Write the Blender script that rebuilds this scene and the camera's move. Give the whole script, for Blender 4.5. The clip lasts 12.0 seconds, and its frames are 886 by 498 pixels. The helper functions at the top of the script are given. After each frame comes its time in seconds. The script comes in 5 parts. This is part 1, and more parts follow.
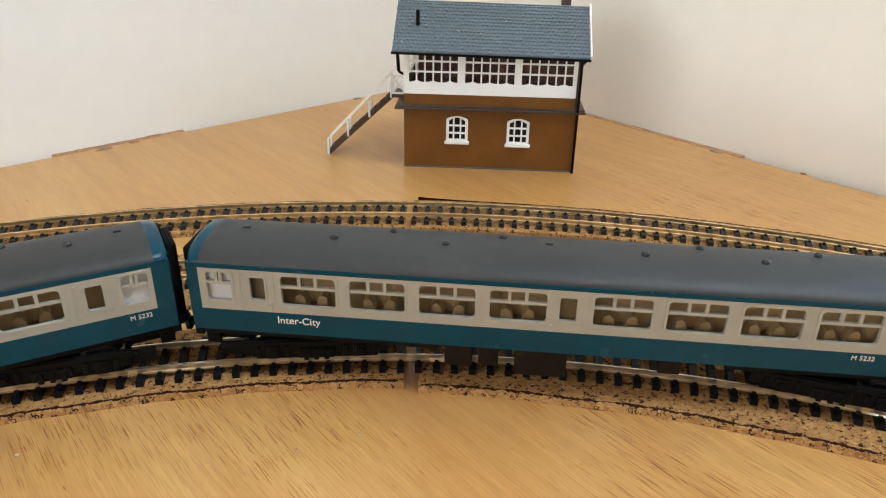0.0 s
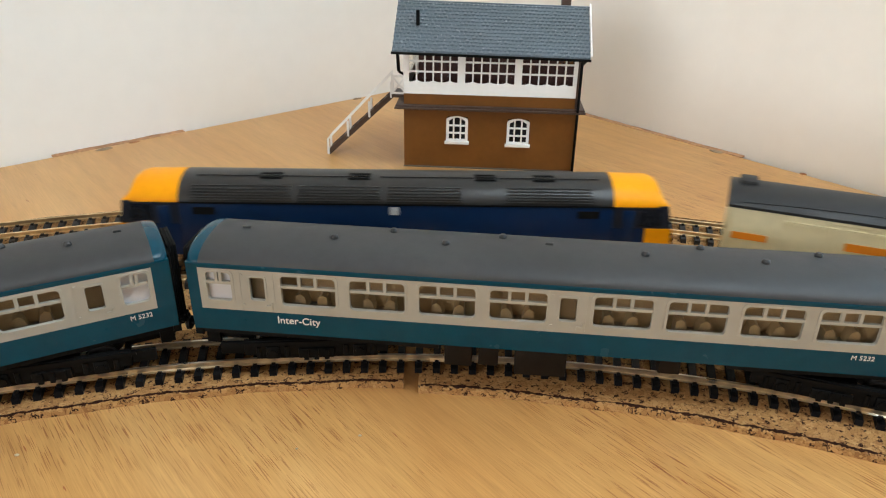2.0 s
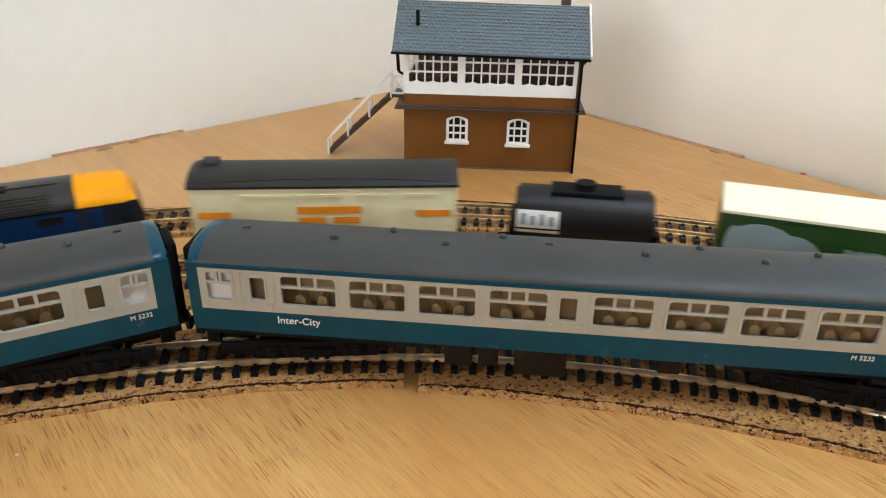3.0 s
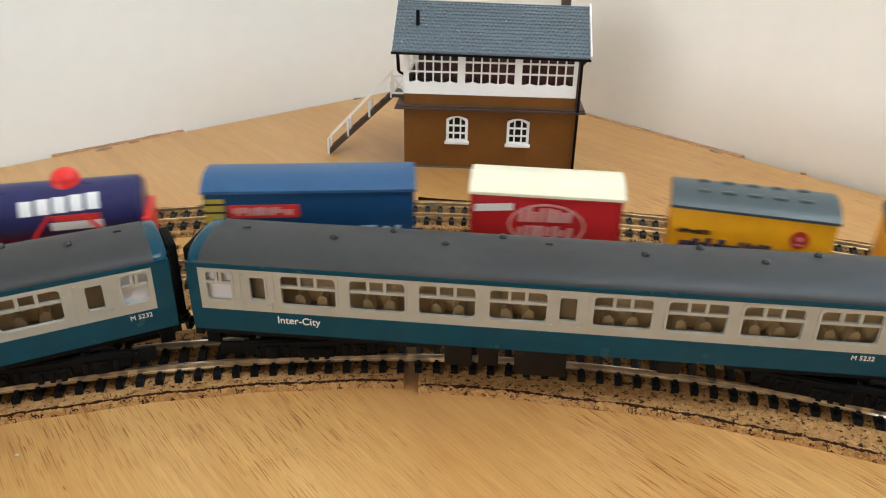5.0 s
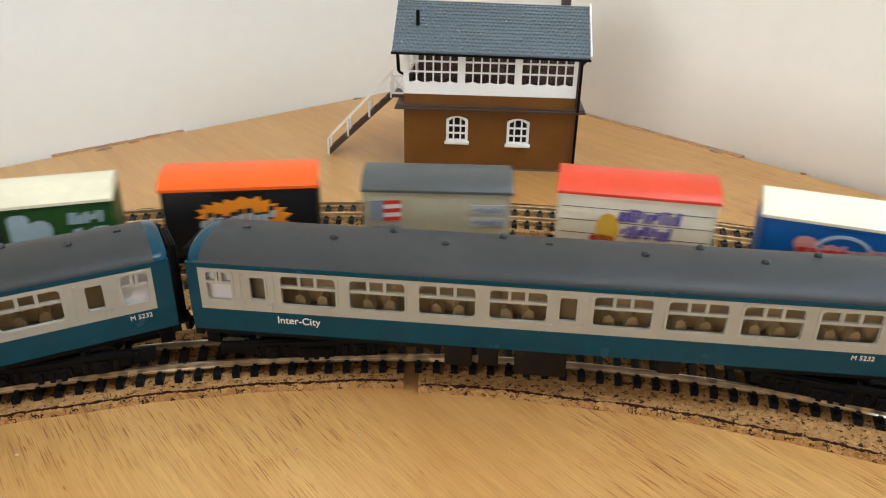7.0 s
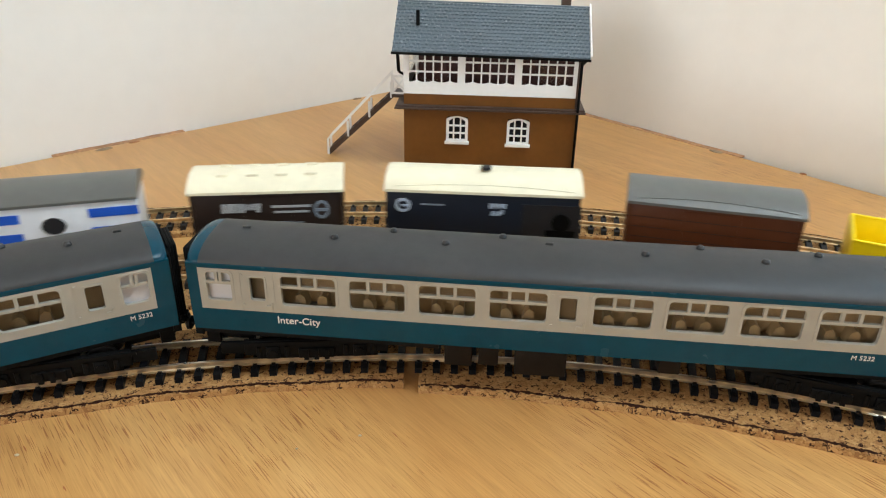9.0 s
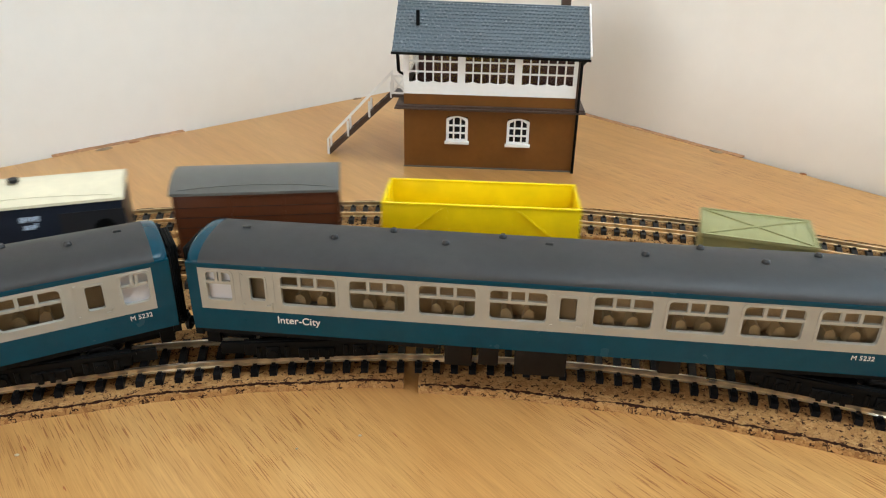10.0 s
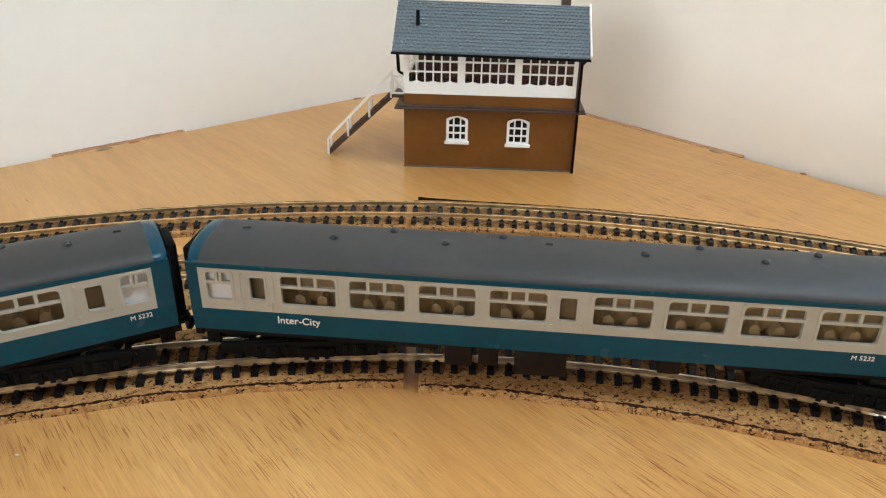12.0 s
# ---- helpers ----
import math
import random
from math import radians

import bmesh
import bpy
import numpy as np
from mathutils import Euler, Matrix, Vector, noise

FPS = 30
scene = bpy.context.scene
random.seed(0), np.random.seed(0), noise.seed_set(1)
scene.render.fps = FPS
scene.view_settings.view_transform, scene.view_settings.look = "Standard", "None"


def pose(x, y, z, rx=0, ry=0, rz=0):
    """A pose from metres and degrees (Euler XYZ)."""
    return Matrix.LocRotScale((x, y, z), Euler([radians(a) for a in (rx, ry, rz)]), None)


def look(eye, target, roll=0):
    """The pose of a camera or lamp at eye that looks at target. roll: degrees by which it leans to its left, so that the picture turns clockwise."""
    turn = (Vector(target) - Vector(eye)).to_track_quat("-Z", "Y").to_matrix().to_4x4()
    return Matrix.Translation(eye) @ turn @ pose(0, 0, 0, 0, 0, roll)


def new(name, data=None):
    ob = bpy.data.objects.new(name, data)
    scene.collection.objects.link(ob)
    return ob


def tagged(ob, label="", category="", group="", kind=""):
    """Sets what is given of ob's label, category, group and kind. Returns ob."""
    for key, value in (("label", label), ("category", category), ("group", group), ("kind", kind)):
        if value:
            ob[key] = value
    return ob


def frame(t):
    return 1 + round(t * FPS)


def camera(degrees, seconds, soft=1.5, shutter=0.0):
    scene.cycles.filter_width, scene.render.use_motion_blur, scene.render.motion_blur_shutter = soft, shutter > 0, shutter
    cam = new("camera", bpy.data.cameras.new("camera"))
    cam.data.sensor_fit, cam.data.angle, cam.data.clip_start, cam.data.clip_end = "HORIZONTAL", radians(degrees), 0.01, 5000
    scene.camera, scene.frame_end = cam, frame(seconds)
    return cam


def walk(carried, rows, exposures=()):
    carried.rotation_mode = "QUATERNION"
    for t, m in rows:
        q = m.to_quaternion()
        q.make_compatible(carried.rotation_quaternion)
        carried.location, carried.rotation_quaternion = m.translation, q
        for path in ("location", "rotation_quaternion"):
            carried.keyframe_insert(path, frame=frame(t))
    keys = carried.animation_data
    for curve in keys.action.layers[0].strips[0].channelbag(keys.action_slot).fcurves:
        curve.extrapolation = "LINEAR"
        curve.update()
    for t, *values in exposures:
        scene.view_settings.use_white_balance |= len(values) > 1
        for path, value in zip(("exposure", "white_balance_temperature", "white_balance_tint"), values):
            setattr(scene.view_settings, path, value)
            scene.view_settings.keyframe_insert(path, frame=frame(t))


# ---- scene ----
# ---- camera: it stands still on the board, 18 cm up ----
MM = 0.001
cam = camera(62.63, 12.0, soft=1.15, shutter=0.35)
EYE = (0.0, 0.0, 0.17871)
PITCH = radians(26.2013)
AIM = (0.0, math.cos(PITCH), EYE[2] - math.sin(PITCH))
walk(cam, [(0.0, look(EYE, AIM, 0.952)), (12.0, look(EYE, AIM, 0.952))], exposures=[(0.0, 0.0), (12.0, 0.0)])

# ---- plan ----
CORNER = Vector((0.00760, 0.77660))            # where the two walls meet, on the board
E_L = Vector((-0.7408, -0.6717))               # along the wall to one side of the corner
E_R = Vector((0.6717, -0.7408))                # along the other wall
ROOM, BOARD = 3.60, 3.30
Z_FLOOR, Z_CEIL = -0.90, 1.15
RAIL = 8.3                                     # top of the rails, in mm above the board
GAUGE = 16.2                                   # between rail centres, mm
NEAR = (-8.4, -244.1, 500.5)                   # centre x, y and radius of each curve, mm
MID = (-14.8, -243.5, 576.0)
BACK = (-21.1, -242.9, 645.5)
PHI_L, PHI_R = radians(-42.2), radians(47.8)   # where the curves run out into straights
STRAIGHT = 2250.0


def spot(a, b, z=0.0):
    """A place in the room: a metres along one wall, b along the other."""
    v = CORNER + E_L * a + E_R * b
    return Vector((v.x, v.y, z))



# ---- light: windows behind and beside the camera, added overhead and near fill, white walls ----
world = bpy.data.worlds.new("sky")
scene.world = world
world.use_nodes = True
wn = world.node_tree
sky = wn.nodes.new("ShaderNodeTexSky")
sky.sky_type, sky.sun_disc = "NISHITA", False
sky.sun_elevation, sky.sun_rotation = radians(40), radians(200)
wn.nodes["Background"].inputs["Strength"].default_value = 0.12
wn.links.new(sky.outputs[0], wn.nodes["Background"].inputs["Color"])


def window_light(name, a, b, z, w, h, target, power, colour, spread=180):
    data = bpy.data.lights.new(name, "AREA")
    data.shape, data.size, data.size_y, data.energy, data.color = "RECTANGLE", w, h, power, colour
    data.spread = radians(spread)
    ob = new(name, data)
    eye = spot(a, b, z)
    ob.matrix_world = look(eye, eye + Vector(target))
    return ob


WIN_A, WIN_B, WIN_W, WIN_Z, WIN_H = 1.20, 0.95, 1.80, 0.55, 1.10
# SKY and WIN3: openings added out of view to hold the fill lamps
SKY_A, SKY_B, SKY_W = 0.24, 0.84, 0.46
WIN3_B, WIN3_W, WIN3_Z, WIN3_H = 0.67, 0.32, 0.36, 0.50
# overhead fill, added to brighten the board and its right half
window_light("overhead_fill", SKY_A, SKY_B, Z_CEIL + 0.03, SKY_W, SKY_W, (0, 0, -1), 13.8, (0.775, 0.905, 1.0))
window_light("window_daylight", WIN_A, ROOM + 0.03, WIN_Z, WIN_W, WIN_H, (-E_R.x, -E_R.y, 0), 0.6, (1.0, 0.97, 0.90))
window_light("window_daylight_side", ROOM + 0.03, WIN_B, WIN_Z, WIN_W, WIN_H, (-E_L.x, -E_L.y, 0), 41, (0.955, 0.975, 0.985))
# cool fill added just out of view, to brighten the coach's right end
window_light("near_fill", -0.03, WIN3_B, WIN3_Z, WIN3_W, WIN3_H, (E_L.x, E_L.y, 0), 2.0, (0.45, 0.74, 1.0))


# ---- materials ----
def material(name, colour, rough=0.5, metal=0.0, var=0.12, scale=300.0, bump=0.0, bump_scale=900.0, spec=0.5, coat=0.0,
             stain=0.0, stain_scale=40.0, per_object=0.0, specks=None):
    """A principled material in a base colour, with mottling at two scales and fine relief. Scales are per metre."""
    m = bpy.data.materials.new(name)
    m.use_nodes = True
    nt = m.node_tree
    bsdf = nt.nodes["Principled BSDF"]
    bsdf.inputs["Roughness"].default_value = rough
    bsdf.inputs["Metallic"].default_value = metal
    bsdf.inputs["Specular IOR Level"].default_value = spec
    bsdf.inputs["Coat Weight"].default_value = coat
    geo = nt.nodes.new("ShaderNodeTexCoord")
    last = None

    def noisy(scale_, detail):
        n = nt.nodes.new("ShaderNodeTexNoise")
        n.inputs["Scale"].default_value, n.inputs["Detail"].default_value = scale_, detail
        nt.links.new(geo.outputs["Object"], n.inputs["Vector"])
        return n

    def shade(prev, fac, amount):
        """Darkens and lightens prev by fac, round its middle."""
        mr = nt.nodes.new("ShaderNodeMapRange")
        mr.inputs["From Min"].default_value, mr.inputs["From Max"].default_value = 0.3, 0.7
        mr.inputs["To Min"].default_value, mr.inputs["To Max"].default_value = 1 - amount, 1 + amount
        nt.links.new(fac, mr.inputs["Value"])
        hsv = nt.nodes.new("ShaderNodeHueSaturation")
        if prev is None:
            hsv.inputs["Color"].default_value = (*colour, 1)
        else:
            nt.links.new(prev, hsv.inputs["Color"])
        nt.links.new(mr.outputs[0], hsv.inputs["Value"])
        return hsv.outputs[0]

    last = shade(None, noisy(scale, 4).outputs["Fac"], var)
    if stain:
        last = shade(last, noisy(stain_scale, 3).outputs["Fac"], stain)
    if per_object:
        info = nt.nodes.new("ShaderNodeObjectInfo")
        mr = nt.nodes.new("ShaderNodeMapRange")
        mr.inputs["To Min"].default_value, mr.inputs["To Max"].default_value = 0.3, 0.7
        nt.links.new(info.outputs["Random"], mr.inputs["Value"])
        last = shade(last, mr.outputs[0], per_object)
    if specks:
        # pale specks in the base colour, standing for highlights on worn bumps
        scale_s, at, tone = specks
        where = ramp_of(nt, noisy(scale_s, 2).outputs["Fac"], [(at, (0, 0, 0)), (at + 0.04, (1, 1, 1))])
        speck_rgb = nt.nodes.new("ShaderNodeRGB")
        speck_rgb.outputs[0].default_value = (*tone, 1)
        last = mix_colour(nt, where, last, speck_rgb.outputs[0])
    nt.links.new(last, bsdf.inputs["Base Color"])
    rr = nt.nodes.new("ShaderNodeMapRange")
    rr.inputs["To Min"].default_value, rr.inputs["To Max"].default_value = max(0.02, rough - 0.08), min(1, rough + 0.08)
    nt.links.new(noisy(scale * 0.4, 3).outputs["Fac"], rr.inputs["Value"])
    nt.links.new(rr.outputs[0], bsdf.inputs["Roughness"])
    if bump:
        b = nt.nodes.new("ShaderNodeBump")
        b.inputs["Strength"].default_value, b.inputs["Distance"].default_value = bump, 0.0004
        nt.links.new(noisy(bump_scale, 5).outputs["Fac"], b.inputs["Height"])
        nt.links.new(b.outputs[0], bsdf.inputs["Normal"])
    return m


def ramp_of(nt, fac, stops):
    r = nt.nodes.new("ShaderNodeValToRGB")
    for i, (at, c) in enumerate(stops):
        e = r.color_ramp.elements[i] if i < 2 else r.color_ramp.elements.new(at)
        e.position, e.color = at, (*c, 1)
    nt.links.new(fac, r.inputs[0])
    return r.outputs[0]


def mix_colour(nt, fac, a, b, blend="MIX"):
    mx = nt.nodes.new("ShaderNodeMix")
    mx.data_type, mx.blend_type = "RGBA", blend
    if isinstance(fac, float):
        mx.inputs["Factor"].default_value = fac
    else:
        nt.links.new(fac, mx.inputs["Factor"])
    nt.links.new(a, mx.inputs["A"])
    nt.links.new(b, mx.inputs["B"])
    return mx.outputs["Result"]


def plywood():
    """Varnished plywood, its grain along one wall, with short dark pores and a few red streaks."""
    m = bpy.data.materials.new("plywood")
    m.use_nodes = True
    nt = m.node_tree
    bsdf = nt.nodes["Principled BSDF"]
    tc = nt.nodes.new("ShaderNodeTexCoord")

    turn = nt.nodes.new("ShaderNodeMapping")
    turn.inputs["Rotation"].default_value = (0, 0, radians(2.5))
    nt.links.new(tc.outputs["Object"], turn.inputs["Vector"])

    def grain(sx, sy, scale, detail=4.0, distort=0.0):
        mp = nt.nodes.new("ShaderNodeMapping")
        mp.inputs["Scale"].default_value = (sx, sy, 1)
        nt.links.new(turn.outputs[0], mp.inputs["Vector"])
        n = nt.nodes.new("ShaderNodeTexNoise")
        n.inputs["Scale"].default_value, n.inputs["Detail"].default_value, n.inputs["Distortion"].default_value = scale, detail, distort
        nt.links.new(mp.outputs[0], n.inputs["Vector"])
        return n.outputs["Fac"]

    broad = ramp_of(nt, grain(1.0, 0.22, 13, 3, 0.8), [(0.30, (0.545, 0.272, 0.086)), (0.70, (0.67, 0.392, 0.148)), (0.5, (0.61, 0.334, 0.114))])
    figure = ramp_of(nt, grain(1.0, 0.07, 150, 4, 0.4), [(0.30, (0.89, 0.85, 0.80)), (0.72, (1.05, 1.05, 1.04))])
    base = mix_colour(nt, 1.0, broad, figure, "MULTIPLY")
    fibre = ramp_of(nt, grain(1.0, 0.03, 1700, 2), [(0.35, (0.90, 0.87, 0.83)), (0.65, (1.04, 1.04, 1.04))])
    base = mix_colour(nt, 1.0, base, fibre, "MULTIPLY")
    pores = ramp_of(nt, grain(1.0, 0.026, 2300, 1.0, 0.1), [(0.58, (1, 1, 1)), (0.65, (0.50, 0.31, 0.19))])
    where = ramp_of(nt, grain(1.0, 0.55, 15, 4), [(0.36, (0.10, 0.10, 0.10)), (0.56, (1, 1, 1))])
    pored = mix_colour(nt, 1.0, base, pores, "MULTIPLY")
    axes = nt.nodes.new("ShaderNodeSeparateXYZ")
    nt.links.new(tc.outputs["Object"], axes.inputs[0])
    veneer = nt.nodes.new("ShaderNodeMapRange")
    veneer.inputs["From Min"].default_value, veneer.inputs["From Max"].default_value = 0.18, 0.34
    veneer.inputs["To Min"].default_value, veneer.inputs["To Max"].default_value = 0.12, 1.0
    nt.links.new(axes.outputs["Y"], veneer.inputs["Value"])
    both = nt.nodes.new("ShaderNodeMath")
    both.operation = "MULTIPLY"
    nt.links.new(where, both.inputs[0])
    nt.links.new(veneer.outputs[0], both.inputs[1])
    base = mix_colour(nt, both.outputs[0], base, pored)
    streak = ramp_of(nt, grain(1.0, 0.12, 520, 3), [(0.705, (1, 1, 1)), (0.75, (0.60, 0.30, 0.19))])
    base = mix_colour(nt, 1.0, base, streak, "MULTIPLY")
    nt.links.new(base, bsdf.inputs["Base Color"])
    bsdf.inputs["Roughness"].default_value = 0.36
    bsdf.inputs["Specular IOR Level"].default_value = 0.45
    b = nt.nodes.new("ShaderNodeBump")
    b.inputs["Strength"].default_value, b.inputs["Distance"].default_value = 0.25, 0.0002
    nt.links.new(grain(1.0, 0.05, 400, 3), b.inputs["Height"])
    nt.links.new(b.outputs[0], bsdf.inputs["Normal"])
    return m


def cork_material():
    """Pressed cork: granules of several browns with dark gaps."""
    m = bpy.data.materials.new("cork")
    m.use_nodes = True
    nt = m.node_tree
    bsdf = nt.nodes["Principled BSDF"]
    tc = nt.nodes.new("ShaderNodeTexCoord")
    warp = nt.nodes.new("ShaderNodeTexNoise")
    warp.inputs["Scale"].default_value, warp.inputs["Detail"].default_value = 350, 2
    nt.links.new(tc.outputs["Object"], warp.inputs["Vector"])
    add = nt.nodes.new("ShaderNodeMix")
    add.data_type, add.blend_type = "RGBA", "LINEAR_LIGHT"
    add.inputs["Factor"].default_value = 0.0035
    nt.links.new(tc.outputs["Object"], add.inputs["A"])
    nt.links.new(warp.outputs["Color"], add.inputs["B"])
    vor = nt.nodes.new("ShaderNodeTexVoronoi")
    vor.inputs["Scale"].default_value = 470
    nt.links.new(add.outputs["Result"], vor.inputs["Vector"])
    sep = nt.nodes.new("ShaderNodeSeparateColor")
    nt.links.new(vor.outputs["Color"], sep.inputs[0])
    tone = ramp_of(nt, sep.outputs[0], [(0.0, (0.25, 0.120, 0.040)), (1.0, (0.42, 0.240, 0.093)), (0.15, (0.31, 0.162, 0.058)), (0.6, (0.36, 0.195, 0.072))])
    edge = nt.nodes.new("ShaderNodeTexVoronoi")
    edge.feature = "DISTANCE_TO_EDGE"
    edge.inputs["Scale"].default_value = 470
    nt.links.new(add.outputs["Result"], edge.inputs["Vector"])
    seam = ramp_of(nt, edge.outputs["Distance"], [(0.01, (0.60, 0.50, 0.42)), (0.05, (1, 1, 1))])
    tone = mix_colour(nt, 1.0, tone, seam, "MULTIPLY")
    crack = ramp_of(nt, edge.outputs["Distance"], [(0.07, (0.07, 0.035, 0.02)), (0.16, (1, 1, 1))])
    patch = nt.nodes.new("ShaderNodeTexNoise")
    patch.inputs["Scale"].default_value, patch.inputs["Detail"].default_value = 380, 2
    nt.links.new(tc.outputs["Object"], patch.inputs["Vector"])
    open_seams = ramp_of(nt, patch.outputs["Fac"], [(0.53, (0, 0, 0)), (0.585, (1, 1, 1))])
    tone = mix_colour(nt, open_seams, tone, mix_colour(nt, 1.0, tone, crack, "MULTIPLY"))
    nt.links.new(tone, bsdf.inputs["Base Color"])
    bsdf.inputs["Roughness"].default_value = 0.9
    bsdf.inputs["Specular IOR Level"].default_value = 0.2
    b = nt.nodes.new("ShaderNodeBump")
    b.inputs["Strength"].default_value, b.inputs["Distance"].default_value = 0.6, 0.0005
    nt.links.new(edge.outputs["Distance"], b.inputs["Height"])
    nt.links.new(b.outputs[0], bsdf.inputs["Normal"])
    return m


def glass(name, colour, rough=0.05):
    m = bpy.data.materials.new(name)
    m.use_nodes = True
    bsdf = m.node_tree.nodes["Principled BSDF"]
    bsdf.inputs["Base Color"].default_value = (*colour, 1)
    bsdf.inputs["Transmission Weight"].default_value = 1.0
    bsdf.inputs["Roughness"].default_value = rough
    bsdf.inputs["IOR"].default_value = 1.35
    return m


PLY = plywood()
CORK = cork_material()
CORK_EDGE = material("cork_line", (0.030, 0.011, 0.006), 0.9, var=0.35, scale=500, bump=0.3, spec=0.08)
PLASTER = material("wall_paint", (0.835, 0.82, 0.775), 0.85, var=0.012, scale=60, stain=0.02, stain_scale=3, bump=0.12, bump_scale=250, spec=0.25)
CEIL_PAINT = material("ceiling_paint", (0.82, 0.80, 0.76), 0.9, var=0.01, scale=60)
FLOORING = material("carpet", (0.30, 0.26, 0.22), 0.95, var=0.15, scale=400)
WHITE_UPVC = material("white_frame", (0.8, 0.8, 0.79), 0.4, var=0.02)
PANE = glass("window_glass", (1, 1, 1), 0.0)
SLEEPER = material("sleeper_plastic", (0.006, 0.006, 0.007), 0.45, var=0.3, scale=500, bump=0.3, per_object=0.25, spec=0.09)
SLEEPER_DUSTY = material("sleeper_plastic_dusty", (0.024, 0.021, 0.019), 0.7, var=0.35, scale=500, bump=0.3, per_object=0.25, spec=0.2)
NICKEL = material("nickel_silver", (0.78, 0.72, 0.60), 0.30, 1.0, var=0.12, scale=200, stain=0.15, stain_scale=60)
BRASSY = material("tarnished_rail", (0.70, 0.55, 0.34), 0.38, 1.0, var=0.2, scale=200, stain=0.2, stain_scale=50)
BLACK = material("black_plastic", (0.005, 0.005, 0.005), 0.42, var=0.25, scale=400, bump=0.15, spec=0.06)
MATT_BLACK = material("matt_black_plastic", (0.006, 0.006, 0.006), 0.7, var=0.25, scale=400, spec=0.08)
BROWN_BLACK = material("underframe_plastic", (0.010, 0.007, 0.005), 0.55, var=0.2, scale=300, spec=0.12)
STEEL = material("wheel_steel", (0.10, 0.095, 0.09), 0.4, 0.9, var=0.1)
RAIL_BLUE = material("coach_blue", (0.001, 0.044, 0.072), 0.25, spec=0.2, var=0.05, scale=200, stain=0.07, stain_scale=50, bump=0.05)
COACH_GREY = material("coach_window_grey", (0.315, 0.30, 0.255), 0.38, var=0.03, scale=200, stain=0.04, stain_scale=60)
COACH_ROOF = material("coach_roof_grey", (0.036, 0.0365, 0.037), 0.5, spec=0.28, var=0.06, scale=250, stain=0.10, stain_scale=25, bump=0.08)
ROOF_VENT = material("roof_vent_plastic", (0.020, 0.021, 0.022), 0.42, var=0.1)
INTERIOR = material("coach_interior", (0.165, 0.103, 0.045), 0.6, var=0.08)
SEAT = material("coach_seat_plastic", (0.150, 0.098, 0.045), 0.5, var=0.08)
DOOR_LINING = material("door_lining", (0.075, 0.045, 0.018), 0.6, var=0.08)
CLEAR = glass("clear_glazing", (0.95, 0.93, 0.88), 0.02)
FROST = material("frosted_pane", (0.44, 0.45, 0.48), 0.35, var=0.03)
LETTER = material("white_lettering", (0.62, 0.62, 0.59), 0.5, var=0.03)
SIG_BROWN = material("signal_box_brown", (0.145, 0.056, 0.010), 0.36, var=0.06, scale=250, stain=0.14, stain_scale=35, bump=0.08)
SIG_DARK = material("ledge_brown", (0.055, 0.030, 0.020), 0.5, var=0.15)
SIG_WHITE = material("signal_box_white", (0.78, 0.78, 0.76), 0.4, var=0.02)
# the specks paint small highlights on the worn slates
SLATE = material("slate_grey_plastic", (0.108, 0.142, 0.168), 0.40, var=0.16, scale=500, stain=0.10, stain_scale=40, bump=0.25, specks=(420, 0.70, (0.34, 0.38, 0.41)))
SIG_INSIDE = material("signal_box_inside", (0.055, 0.014, 0.010), 0.6, var=0.1)
LOCO_BLUE = material("loco_blue", (0.004, 0.018, 0.058), 0.24, spec=0.35, var=0.06, scale=200, stain=0.08)
LOCO_ROOF = material("loco_roof", (0.022, 0.021, 0.020), 0.38, spec=0.3, var=0.12, scale=250, stain=0.12)
LOCO_YELLOW = material("loco_yellow", (0.82, 0.315, 0.003), 0.45, var=0.04, spec=0.12)
DARK_GLASS = material("dark_window", (0.012, 0.014, 0.018), 0.12, var=0.1)


def paint(name, colour, rough=0.38, var=0.04):
    return material(name, colour, rough, var=var, scale=220, stain=0.05, stain_scale=60, bump=0.04, spec=0.28)


CREAM_ROOF = paint("cream_roof", (0.75, 0.69, 0.51))
GREY_ROOF = paint("grey_roof", (0.054, 0.070, 0.074))
STONE_ROOF = paint("stone_grey_roof", (0.115, 0.115, 0.105))
BLACK_ROOF = material("black_roof", (0.016, 0.016, 0.016), 0.5, var=0.08, scale=220, stain=0.08, spec=0.25)


# ---- mesh helpers: shapes in mm ----
def box(bm, x0, x1, y0, y1, z0, z1, bevel=0.0):
    m = Matrix.LocRotScale(((x0 + x1) / 2, (y0 + y1) / 2, (z0 + z1) / 2), None, (abs(x1 - x0), abs(y1 - y0), abs(z1 - z0)))
    r = bmesh.ops.create_cube(bm, size=1.0, matrix=m)
    if bevel:
        edges = {e for v in r["verts"] for e in v.link_edges}
        bmesh.ops.bevel(bm, geom=list(edges), offset=bevel, segments=2, affect="EDGES", profile=0.5)
    return bm


def cyl(bm, at, axis, r, depth, seg=16, r2=None):
    """A cylinder or cone with its middle at the given place, along x, y or z."""
    turn = {"x": Euler((0, radians(90), 0)), "y": Euler((radians(-90), 0, 0)), "z": Euler((0, 0, 0))}[axis]
    bmesh.ops.create_cone(bm, cap_ends=True, segments=seg, radius1=r, radius2=r if r2 is None else r2, depth=depth,
                          matrix=Matrix.LocRotScale(at, turn, None))
    return bm


